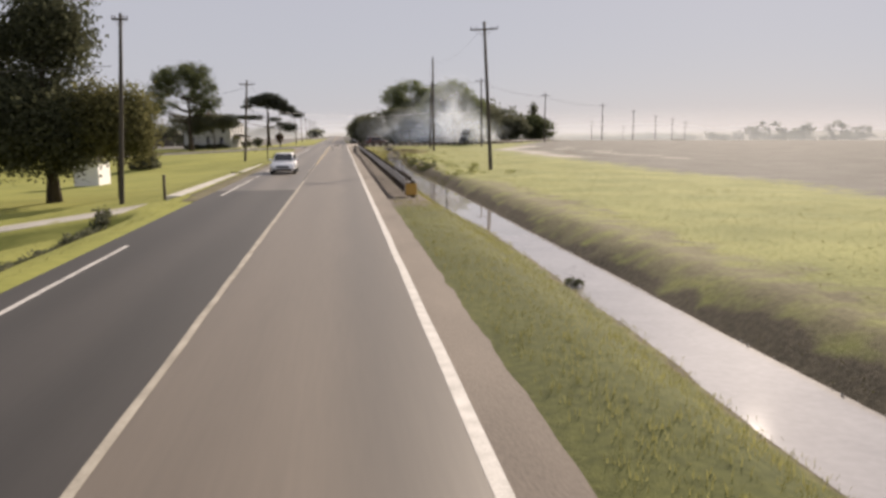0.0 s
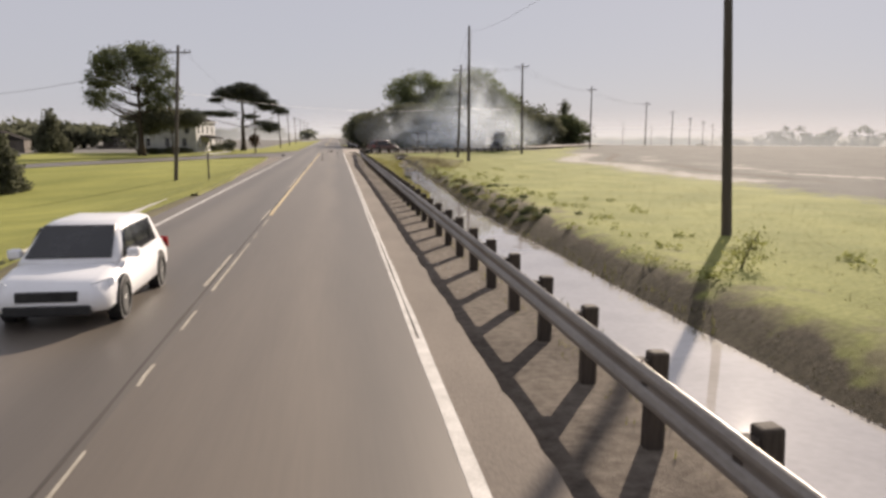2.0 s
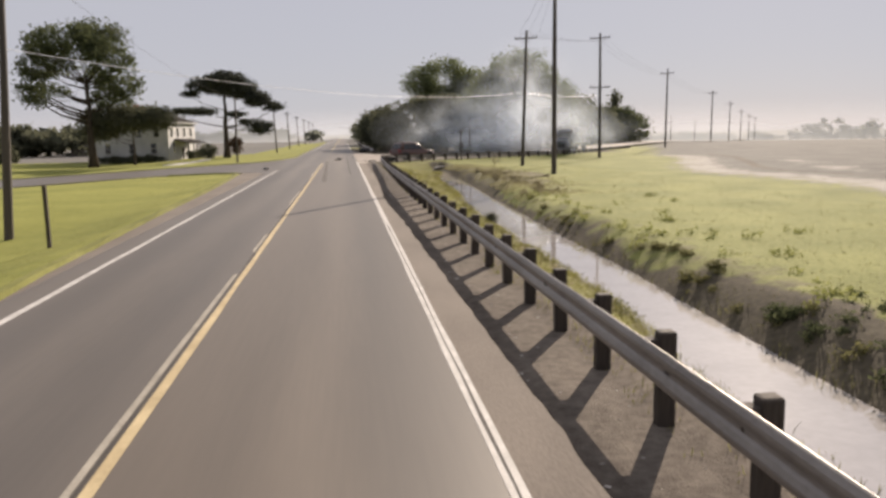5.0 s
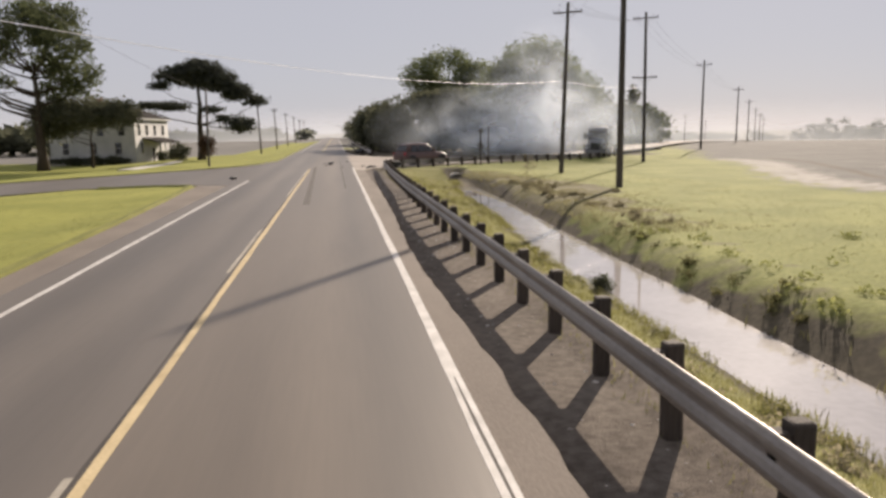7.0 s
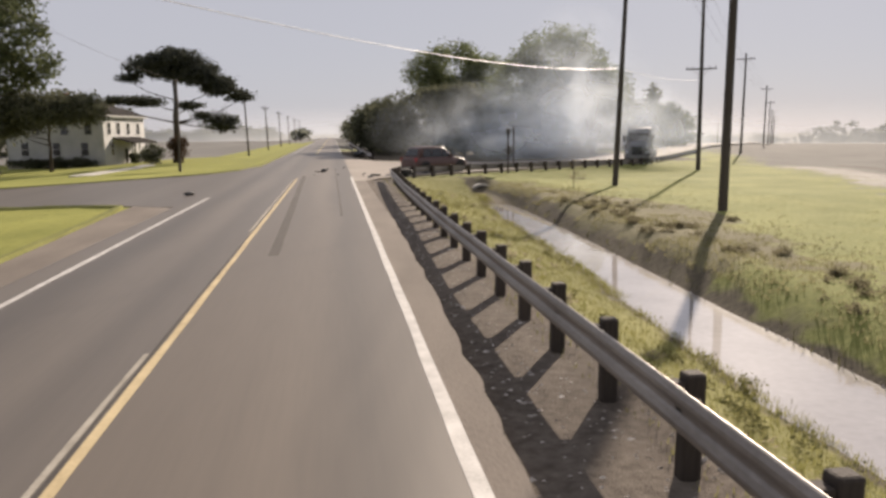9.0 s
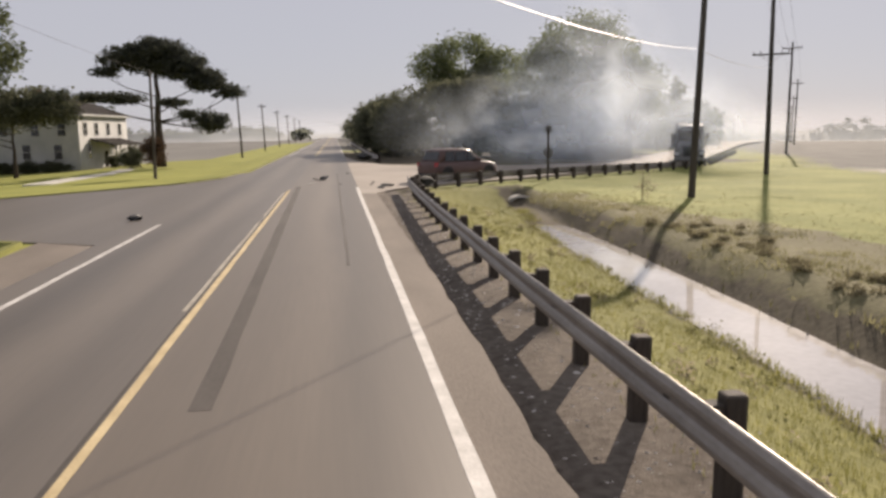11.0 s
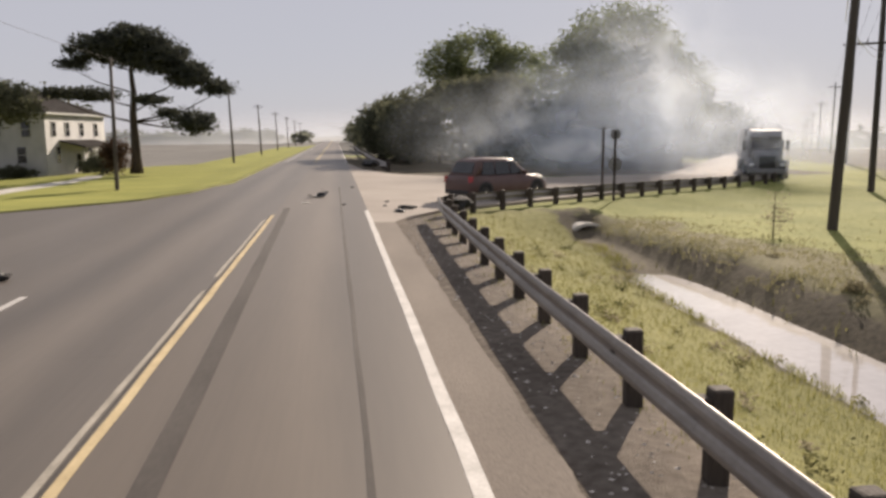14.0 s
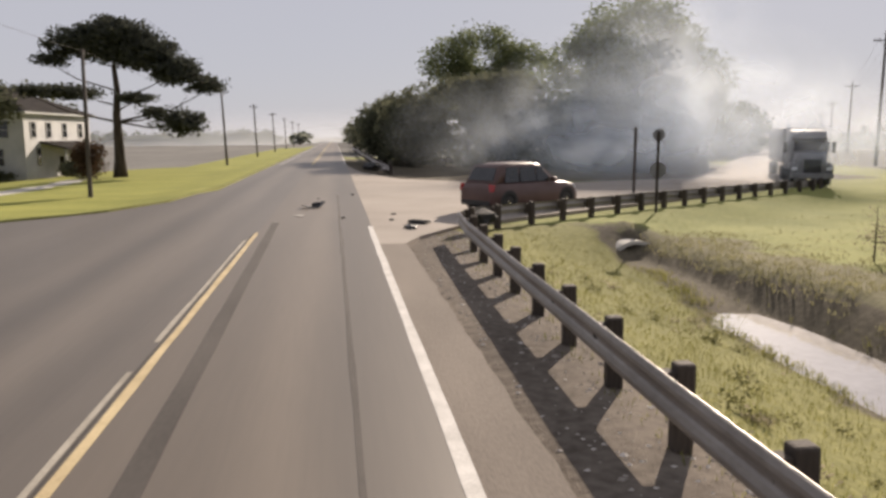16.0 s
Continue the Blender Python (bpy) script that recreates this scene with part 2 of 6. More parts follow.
def soils(name, base, layers):
    """Ground whose soils merge raggedly: each layer (attribute, dark, light) covers those before it where its attribute is high."""
    m = bpy.data.materials.new(name)
    m.use_nodes = True
    nt = m.node_tree
    bsdf, tc = nt.nodes["Principled BSDF"], nt.nodes.new("ShaderNodeTexCoord")
    broad, fine, ragged = (nt.nodes.new("ShaderNodeTexNoise") for _ in range(3))
    for n, s, d in ((broad, 0.22, 5), (fine, 7.0, 4), (ragged, 1.1, 7)):
        n.inputs["Scale"].default_value, n.inputs["Detail"].default_value = s, d
        nt.links.new(tc.outputs["Object"], n.inputs[0])
    grain = nt.nodes.new("ShaderNodeMix")
    grain.inputs[0].default_value = 0.5
    nt.links.new(broad.outputs[0], grain.inputs[2])
    nt.links.new(fine.outputs[0], grain.inputs[3])

    def ramp(dark, light):
        r = nt.nodes.new("ShaderNodeValToRGB")
        r.color_ramp.elements[0].position, r.color_ramp.elements[1].position = 0.3, 0.7
        r.color_ramp.elements[0].color, r.color_ramp.elements[1].color = (*dark, 1), (*light, 1)
        nt.links.new(grain.outputs[0], r.inputs[0])
        return r.outputs[0]

    colour = ramp(*base)
    for key, dark, light in layers:
        at, add, rng, mix = (nt.nodes.new(k) for k in ("ShaderNodeAttribute", "ShaderNodeMath", "ShaderNodeMapRange", "ShaderNodeMix"))
        at.attribute_name = key
        nt.links.new(at.outputs["Fac"], add.inputs[0])
        nt.links.new(ragged.outputs[0], add.inputs[1])
        rng.inputs[1].default_value, rng.inputs[2].default_value = 0.86, 1.14
        nt.links.new(add.outputs[0], rng.inputs[0])
        mix.data_type = "RGBA"
        nt.links.new(rng.outputs[0], mix.inputs[0])
        nt.links.new(colour, mix.inputs[6])
        nt.links.new(ramp(dark, light), mix.inputs[7])
        colour = mix.outputs[2]
    nt.links.new(colour, bsdf.inputs["Base Color"])
    bsdf.inputs["Roughness"].default_value, bsdf.inputs["Specular IOR Level"].default_value = 0.95, 0.1
    b = nt.nodes.new("ShaderNodeBump")
    b.inputs["Strength"].default_value, b.inputs["Distance"].default_value = 0.8, 0.02
    grit, both = nt.nodes.new("ShaderNodeTexNoise"), nt.nodes.new("ShaderNodeMath")
    grit.inputs["Scale"].default_value, grit.inputs["Detail"].default_value = 34.0, 3
    nt.links.new(tc.outputs["Object"], grit.inputs[0])
    both.operation, both.inputs[1].default_value = "MULTIPLY_ADD", 0.35
    nt.links.new(fine.outputs[0], both.inputs[0])
    nt.links.new(grit.outputs[0], both.inputs[2])
    nt.links.new(both.outputs[0], b.inputs["Height"])
    nt.links.new(b.outputs[0], bsdf.inputs["Normal"])
    return m


MEADOW = soils("meadow_and_ditch_soils", ((0.13, 0.144, 0.043), (0.31, 0.316, 0.112)), (
    ("dry", (0.1, 0.092, 0.052), (0.215, 0.195, 0.11)),
    ("bare", (0.084, 0.083, 0.076), (0.18, 0.174, 0.158)),
    ("pale", (0.28, 0.262, 0.235), (0.46, 0.43, 0.385)),
    ("mud_and_shade", (0.046, 0.039, 0.03), (0.15, 0.128, 0.09)),
    ("verge", (0.11, 0.112, 0.04), (0.285, 0.27, 0.105)),
    ("lush", (0.045, 0.054, 0.018), (0.13, 0.137, 0.044)),
    ("gravel", (0.055, 0.044, 0.036), (0.2, 0.17, 0.14))))


# ---- building helpers ----
def link(name, bm, material, parent=None, label="", smooth=False):
    me = bpy.data.meshes.new(name)
    bm.to_mesh(me)
    bm.free()
    for m in material if isinstance(material, (list, tuple)) else (material,):
        me.materials.append(m)
    if smooth:
        me.polygons.foreach_set("use_smooth", [True] * len(me.polygons))
    ob = new(name, me)
    if parent:
        ob.parent = parent
    if label:
        ob["label"] = label
    return ob


def part(name, bm, material, parent, label="", smooth=False):
    return link(name, bm, material, parent, label, smooth)


def raw(name, verts, faces, material, parent=None, label="", smooth=False):
    me = bpy.data.meshes.new(name)
    me.from_pydata([tuple(v) for v in verts], [], faces)
    me.materials.append(material)
    if smooth:
        me.polygons.foreach_set("use_smooth", [True] * len(me.polygons))
    ob = new(name, me)
    if parent:
        ob.parent = parent
    if label:
        ob["label"] = label
    return ob


def root(name, x, y, z, turn=0.0):
    ob = new(name)
    ob.empty_display_size = 0.2
    ob.matrix_world = pose(x, y, z, 0, 0, turn)
    return ob


def box(bm, x0, y0, z0, x1, y1, z1, bevel=0.0, turn=None):
    vs = [bm.verts.new(v) for v in ((x0, y0, z0), (x1, y0, z0), (x1, y1, z0), (x0, y1, z0), (x0, y0, z1), (x1, y0, z1), (x1, y1, z1), (x0, y1, z1))]
    fs = [bm.faces.new([vs[i] for i in f]) for f in ((3, 2, 1, 0), (4, 5, 6, 7), (0, 1, 5, 4), (1, 2, 6, 5), (2, 3, 7, 6), (3, 0, 4, 7))]
    if turn is not None:
        bmesh.ops.transform(bm, matrix=turn, verts=vs)
    if bevel:
        edges = list({e for f in fs for e in f.edges})
        bmesh.ops.bevel(bm, geom=edges, offset=bevel, segments=2, affect="EDGES", profile=0.5)
    return vs


def boxed(x0, y0, z0, x1, y1, z1, bevel=0.0):
    bm = bmesh.new()
    box(bm, x0, y0, z0, x1, y1, z1, bevel)
    return bm


def tube(verts, faces, pts, radii, seg=8):
    """A tapered tube along points, closed at both ends, added to lists."""
    rings = []
    for i, p in enumerate(pts):
        a, b = Vector(pts[max(0, i - 1)]), Vector(pts[min(len(pts) - 1, i + 1)])
        d = (b - a).normalized()
        side = d.cross(Vector((0.31, 0.95, 0.05))).normalized()
        up = d.cross(side)
        rings.append(len(verts))
        for k in range(seg):
            w = 2 * math.pi * k / seg
            verts.append(Vector(p) + (side * math.cos(w) + up * math.sin(w)) * radii[i])
    for a, b in zip(rings, rings[1:]):
        for k in range(seg):
            faces.append((a + k, a + (k + 1) % seg, b + (k + 1) % seg, b + k))
    faces.append(tuple(rings[0] + k for k in reversed(range(seg))))
    faces.append(tuple(rings[-1] + k for k in range(seg)))


def slab(name, outline, top, thick, material, label="", parent=None, fall=0.0):
    """A flat plate with this outline, its upper face at top."""
    bm = bmesh.new()
    up = [bm.verts.new((x, y, top - fall * max(0, min(52, -8 - x)))) for x, y in outline]
    dn = [bm.verts.new((x, y, top - thick - fall * max(0, min(52, -8 - x)))) for x, y in outline]
    f = bm.faces.new(up)
    f.normal_update()
    if f.normal.z < 0:
        f.normal_flip()
    n = len(outline)
    for i in range(n):
        bm.faces.new((up[i], up[(i + 1) % n], dn[(i + 1) % n], dn[i]))
    bmesh.ops.triangulate(bm, faces=[f])
    bmesh.ops.recalc_face_normals(bm, faces=bm.faces)
    return link(name, bm, material, parent, label)


def clamp01(t):
    return max(0.0, min(1.0, t))


def smooth_step(a, b, t):
    t = clamp01((t - a) / (b - a))
    return t * t * (3 - 2 * t)


def lerp_table(table, t):
    for (a, va), (b, vb) in zip(table, table[1:]):
        if t <= b:
            return va + (vb - va) * clamp01((t - a) / (b - a))
    return table[-1][1]

# ---- the lie of the land ----
CENTRE, RIGHT_LINE, LEFT_LINE, EDGE_R, EDGE_L = -2.41, 1.17, -5.88, 2.05, -6.6
WATER_Z = -1.3
DITCH_L = [(-60, 5.6), (5, 5.6), (14, 6.05), (25, 6.25), (34, 6.2), (40, 5.55), (86, 5.5), (94, 5.9), (101, 6.6), (110, 6.55), (124, 6.8), (131, 7.2), (136, 7.75), (142, 8.1), (147, 8.2), (152, 8.45), (156, 8.8), (162, 9.5)]
DITCH_R = [(-60, 7.9), (60, 7.95), (78, 7.85), (90, 7.75), (98, 8.05), (104, 8.4), (110, 8.6), (124, 9.1), (140, 9.9), (150, 10.3), (156, 10.4), (162, 10.0)]
RAIL_P, RAIL_U = Vector((4.6, 165.8)), Vector((0.79, 0.613))


# the lawn falls away from the road: metres left of the camera's line, height
LAWN_FALL = [(7.2, -0.06), (8.6, -0.3), (10.3, -0.8), (14.8, -1.75), (28, -2.5), (45, -3.2), (150, -3.6)]


# the rail's gravel strip has washed out below the pavement
EROSION = 0.17


def far_fall(x, y):
    """How far the open fields beyond the side road lie below the road."""
    r = max(0.0, math.hypot(x - 25, y - 185) - 95)
    return min(11.0, 0.0135 * r) * smooth_step(16, 60, x)


def beside_side_rail(x, y):
    """Metres past the side road's rail, towards that road."""
    return -RAIL_U.y * (x - RAIL_P.x) + RAIL_U.x * (y - RAIL_P.y)


def land(x, y):
    """The height of the bare ground."""
    wob = 0.05 * noise.noise(Vector((x * 0.15, y * 0.15, 0))) + 0.03 * noise.noise(Vector((x * 0.7, y * 0.7, 3)))
    if x > EDGE_R:
        dl, dr = lerp_table(DITCH_L, y), lerp_table(DITCH_R, y)
        if y > 163:
            dl += 0.25 * (y - 163) * 0.3
            dr += 0.25 * (y - 163) * 0.3
        fade = 1 - smooth_step(163, 170, y)
        low = -1.65 * fade - 0.35 * (1 - fade)
        worn = EROSION * smooth_step(34, 40, y) * (1 - smooth_step(126, 138, y))
        if x < 3.7:
            z = -0.03 - 0.08 * smooth_step(EDGE_R + 0.9, 3.7, x) - worn * (1 - smooth_step(3.2, 3.7, x))
        elif x < dl:
            t = (x - 3.7) / (dl - 3.7)
            z = -0.11 + (WATER_Z * fade - 0.35 * (1 - fade) + 0.11) * smooth_step(-0.15, 1.05, t)
        elif x < dr:
            t = (x - dl) / (dr - dl)
            z = (WATER_Z * fade - 0.35 * (1 - fade)) + (low - WATER_Z * fade + 0.35 * (1 - fade)) * math.sin(math.pi * t)
        else:
            t = clamp01((x - dr) / 1.7)
            z = WATER_Z * fade - 0.35 * (1 - fade) + (-0.55 - WATER_Z * fade + 0.35 * (1 - fade)) * math.sin(t * math.pi / 2)
        if dl - 0.6 < x < dr + 0.4:
            z = max(z, WATER_Z - 0.25 + 0.42 * smooth_step(153, 161, y)) if y > 150 else z
        z += wob * smooth_step(3.6, 5, x)
        if x > dr + 1:
            z += 0.5 * wob
        s = beside_side_rail(x, y)
        z += 0.75 * math.exp(-((x - 10.15) / 1.1) ** 2 - ((y - 167.2) / 1.0) ** 2)
        if y > 150:
            k = smooth_step(-4.5, -0.8, s)
            z = z * (1 - k) + (-0.12 - 0.004 * max(0, min(60, x - 5))) * k
        return z - far_fall(x, y)
    if x > EDGE_L:
        return -0.06 - (EROSION * smooth_step(34, 40, y) * (1 - smooth_step(126, 138, y)) if x > 1.3 else 0.0)
    # the near side: swale, then lawn falling away
    z = -0.06 - 0.44 * smooth_step(-7.4, -12, x) - 1.0 * smooth_step(-16, -40, x)
    near = 1 - smooth_step(100, 132, y)
    z = z * (1 - near) + lerp_table(LAWN_FALL, -x) * near
    swale = (smooth_step(8, 16, y) - smooth_step(31, 33, y)) + (smooth_step(64, 68, y) - smooth_step(78, 84, y))
    z -= 0.42 * swale * smooth_step(-8.25, -8.55, x) * (1 - smooth_step(-8.8, -10.8, x))
    drive = smooth_step(30.6, 32.0, y) * (1 - smooth_step(37.2, 38.6, y)) * smooth_step(-36, -29, x)
    z = z * (1 - drive) + (-0.075 - 0.14 * max(0, min(22, -8 - x))) * drive
    flat = smooth_step(132, 144, y) * (1 - smooth_step(172, 182, y)) * smooth_step(-40, -20, x)
    flat = max(flat, (1 - smooth_step(11, 16, abs(y - 158.8 - 0.655 * (x + 16)))) * smooth_step(-130, -112, x))
    z = z * (1 - flat) + (-0.06 - 0.03 * max(0, min(52, -8 - x))) * flat
    return z + wob * smooth_step(-7.2, -9, x)


def spaced(stops):
    out = []
    for (a, step), (b, _) in zip(stops, stops[1:]):
        n = max(1, round((b - a) / step))
        out += [a + (b - a) * i / n for i in range(n)]
    return out + [stops[-1][0]]


XS = spaced([(-2500, 800), (-130, 8), (-45, 4), (-14, 1.0), (-10, 0.15), (-8, 0.4), (-6.4, 3), (1.1, 0.3), (2.0, 0.3), (3.6, 0.3), (12.5, 0.8), (20, 1.2), (60, 15), (150, 300), (2500, 1)])
YS = spaced([(-80, 20), (0, 0.7), (172, 3), (240, 10), (400, 200), (3500, 1)])


def soft(t):
    return clamp01(0.5 + 0.5 * t)


def soil_at(x, y):
    """How much of each soil, and of the shade painted under the wood, lies at a spot right of the road."""
    mott = noise.noise(Vector((x * 0.35, y * 0.12, 21))) + 0.6 * noise.noise(Vector((x * 1.3, y * 0.6, 5)))
    dl, dr = lerp_table(DITCH_L, y), lerp_table(DITCH_R, y)
    edge = 29 + 0.35 * max(0, y - 142) + 3 * noise.noise(Vector((0, y * 0.05, 1)))
    before = 1 - smooth_step(165, 169, y)
    rim = dr + 0.8 - 0.35 * (1 - smooth_step(46, 62, y)) + 0.7 * mott + 0.8 * smooth_step(60, 90, y) * (1 - smooth_step(95, 103, y)) - 0.25 * smooth_step(95, 103, y) + 0.25 * smooth_step(126, 138, y)
    verge = soft((dl - 0.25 - x) / 0.5) * before
    head = smooth_step(126, 136, y + 6 * mott) * soft((16.0 + 2 * mott - 0.15 * abs(y - 146) - x) / 1.5)
    strew = (0.6 - 0.12 * smooth_step(92, 100, y)) * soft((dr + 2.8 + 1.6 * (1 - smooth_step(45, 62, y)) + 1.5 * mott - x) / 2.2)
    return {
        "gravel": max(soft((3.72 + 0.45 * smooth_step(110, 140, y) - x) / 0.35) * smooth_step(33, 36, y), 0.8 * soft((4.4 + 1.4 * mott - x) / 0.7) * smooth_step(28, 34, y) * (1 - smooth_step(40, 46, y))) * before,
        "verge": verge, "lush": verge * (1 - smooth_step(33, 42, y)),
        # ditch mud and a field furrow; past y 191 it paints the wood's shade
        "mud_and_shade": max(soft((rim - x) / 0.5) * before, 0.75 * soft((x - edge - 6.5) / 0.6) * soft((edge + 8 - x) / 0.6) * smooth_step(90, 100, y) * (1 - smooth_step(182, 188, y)), smooth_step(191, 195, y) * (1 - smooth_step(245, 255, y)) * soft((42 - x) / 3)),
        "dry": max(head, strew) * before,
        "bare": max(soft((x - edge) / 6.0), smooth_step(250, 270, y)),
        "pale": 0.6 * soft((x - edge - 10 - 2 * mott) / 1.5) * soft((edge + 15 + 2 * mott - x) / 1.5) * smooth_step(80, 90, y) * (1 - smooth_step(165, 175, y)) * (0.7 + 0.6 * mott) + 0.62 * soft((x - edge + 1) / 2) * soft((edge + 5 - x) / 2) * smooth_step(94, 100, y) * (1 - smooth_step(180, 190, y))}


def build_ground():
    verts = [(x, y, land(x, y)) for y in YS for x in XS]
    faces, mats = [], []
    nx = len(XS)
    for j in range(len(YS) - 1):
        for i in range(nx - 1):
            faces.append((j * nx + i, j * nx + i + 1, (j + 1) * nx + i + 1, (j + 1) * nx + i))
            x, y = (XS[i] + XS[i + 1]) / 2, (YS[j] + YS[j + 1]) / 2
            mats.append(1 if x > 0 else 2 if (y > 236 and (x < -16 or y > 420)) or x < -70 + 9 * noise.noise(Vector((0, y * 0.04, 2))) else 0)
    ob = raw("ground", verts, faces, LAWN, smooth=True)
    for m in (MEADOW, BARE):
        ob.data.materials.append(m)
    ob.data.polygons.foreach_set("material_index", mats)
    soil = [soil_at(x, y) if x > 0 else None for y in YS for x in XS]
    for key in ("dry", "bare", "pale", "mud_and_shade", "verge", "lush", "gravel"):
        ob.data.attributes.new(key, "FLOAT", "POINT").data.foreach_set("value", [s[key] if s else 0.0 for s in soil])
    tagged(ob, "flat farmland with mown grass, a muddy ditch and bare fields", "ground", kind="structure")


build_ground()


def build_water():
    verts, faces, n = [], [], 0
    ys = [-60 + i * 3 for i in range(75)]
    for y in ys:
        if y > 163:
            break
        verts += [(lerp_table(DITCH_L, y) - 0.35, y, WATER_Z + 0.0), (lerp_table(DITCH_R, y) + 0.35, y, WATER_Z + 0.0)]
        n += 1
    faces = [(2 * i, 2 * i + 1, 2 * i + 3, 2 * i + 2) for i in range(n - 1)]
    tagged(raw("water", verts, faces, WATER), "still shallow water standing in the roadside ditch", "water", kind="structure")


build_water()

# ---- pavement ----
tagged(slab("road", [(CENTRE, -80), (1.26, -80), (1.26, 1400), (CENTRE, 1400)], 0.0, 0.25, ASPHALT), "worn grey asphalt lane of a country road", "road", kind="structure")
tagged(slab("road_oncoming_lane", [(EDGE_L, 41.302), (CENTRE - 0.002, 41.302), (CENTRE - 0.002, 146), (EDGE_L, 146)], 0.0, 0.25, ASPHALT_L), "darker worn asphalt oncoming lane", "road", kind="structure")
tagged(slab("road_old_patch", [(EDGE_L, -80), (CENTRE - 0.002, -80), (CENTRE - 0.002, 41.3), (EDGE_L, 41.3)], 0.0, 0.25, ASPHALT_OLD), "old dark asphalt patch in the oncoming lane", "road", kind="structure")
tagged(slab("road_crossing", [(EDGE_L, 146.002), (CENTRE - 0.002, 146.002), (CENTRE - 0.002, 1400), (EDGE_L, 1400)], 0.0, 0.25, ASPHALT_L), "worn grey asphalt through the crossing", "road", kind="structure")
SHOULDER_EDGE = [(-80, 2.0), (60, 1.95), (90, 1.93), (108, 1.82), (116, 1.64), (120, 1.68), (128, 1.9), (138, 2.05), (170, 2.05)]


def shoulder_rim():
    """The crumbled outer edge of the paved shoulder."""
    rng = random.Random(17)
    out, y = [], -80.0
    while y < 161.6:
        out.append((lerp_table(SHOULDER_EDGE, y) + 0.06 * noise.noise(Vector((y * 0.9, 0, 8))) + rng.uniform(-0.025, 0.02), y))
        y += 5.0 if y < 0 else rng.uniform(0.25, 0.6)
    return out + [(2.05, 162)]


tagged(slab("shoulder", [(1.262, -80)] + shoulder_rim() + [(1.262, 162)], -0.003, 0.45, SHOULDER), "narrow pale paved shoulder beside the white line", "shoulder", kind="structure")
SIDE_N, SIDE_F = Vector((0.53, 0.85)), Vector((-0.85, 0.53))
far_l, far_r = Vector((30.5, 186.8)), Vector((26.0, 193.0))
side_outline = [(1.262, 162.002), (2.0, 162.002), (2.6, 163.6), (4.3, 166.3), (5.2, 167.0), (17, 176.2), tuple(far_l), tuple(far_r), (16, 189.6), (8.2, 192.3), (4.6, 196), (2.4, 206), (1.262, 222)]
tagged(slab("side_road", side_outline, -0.002, 0.2, SIDE_ASPHALT), "pale side road joining at the crossing", "road", kind="structure")
verts = []
for k in range(36):
    for p in (far_l + SIDE_N * 20 * k, far_r + SIDE_N * 20 * k):
        verts.append((p.x, p.y, -0.002 - far_fall(p.x, p.y) + (0.02 * min(k, 8))))
tagged(raw("side_road_far", verts, [(2 * i, 2 * i + 2, 2 * i + 3, 2 * i + 1) for i in range(35)], SIDE_ASPHALT), "pale side road running on between the fields", "road", kind="structure")
tagged(slab("side_road_left", [(EDGE_L - 0.002, 145.8), (EDGE_L - 0.002, 186), (-7.3, 183), (-7.7, 178), (-9.3, 173.6), (-11.5, 171.6), (-16, 168.5), (-60, 140), (-110, 107.3), (-110, 87), (-60, 120), (-16, 149.2), (-11, 148.2), (-8.5, 146.9)], -0.002, 0.2, ASPHALT_L, fall=0.03), "worn asphalt side road opposite", "road", kind="structure")
tagged(slab("driveway", [(-9.0, 32.5), (-9.0, 36.8), (-10.5, 36.4), (-30, 37.2), (-30, 33.6), (-10.5, 32.6)], -0.05, 0.5, PALE_SOIL, fall=0.14), "pale dusty gravel driveway", "driveway", kind="structure")
tagged(slab("gravel_shoulder", [(EDGE_L - 0.002, 96), (EDGE_L - 0.002, 145.7), (-8.45, 146.8), (-8.3, 142), (-8.0, 136), (-7.7, 128), (-7.3, 112), (-6.9, 100)], -0.012, 0.2, SHOULDER), "bare gravelly shoulder widening to the side road", "shoulder", kind="structure")
verts, dusty = [], [(36, -7.3), (42, -7.9), (55, -7.95), (70, -7.75), (84, -7.25), (96, -6.9)]
for k in range(61):
    y = 36 + k
    out = lerp_table(dusty, y) + 0.18 * noise.noise(Vector((y * 0.7, 0, 6)))
    verts += [(EDGE_L - 0.002, y, -0.02), ((EDGE_L + out) / 2, y, land((EDGE_L + out) / 2, y) + 0.02), (out, y, land(out, y) + 0.012), (out - 0.1, y, land(out - 0.1, y) - 0.05)]
tagged(raw("dusty_shoulder", verts, [(4 * i + k, 4 * i + k + 1, 4 * i + k + 5, 4 * i + k + 4) for i in range(60) for k in range(3)], DRY, smooth=True), "dusty strip of thin dry grass beside the oncoming lane", "shoulder", kind="structure")
for gutter_outline in ([(-9.3, 42), (-8.5, 42), (-8.3, 64.5), (-8.9, 64.5)], [(-8.8, 67.5), (-8.3, 67.5), (-8.0, 85), (-8.5, 85)]):
    tagged(slab("gutter", gutter_outline, -0.26, 0.5, CONCRETE), "low pale concrete gutter edge along the lawn", "gutter", kind="structure")


tagged(slab("garden_path", [(-23.6, 186), (-21.4, 186), (-20.6, 204), (-21.4, 212), (-23.2, 212), (-22.4, 204)], land(-22, 200) + 0.05, 0.4, CONCRETE), "pale concrete garden path", "path", kind="structure")


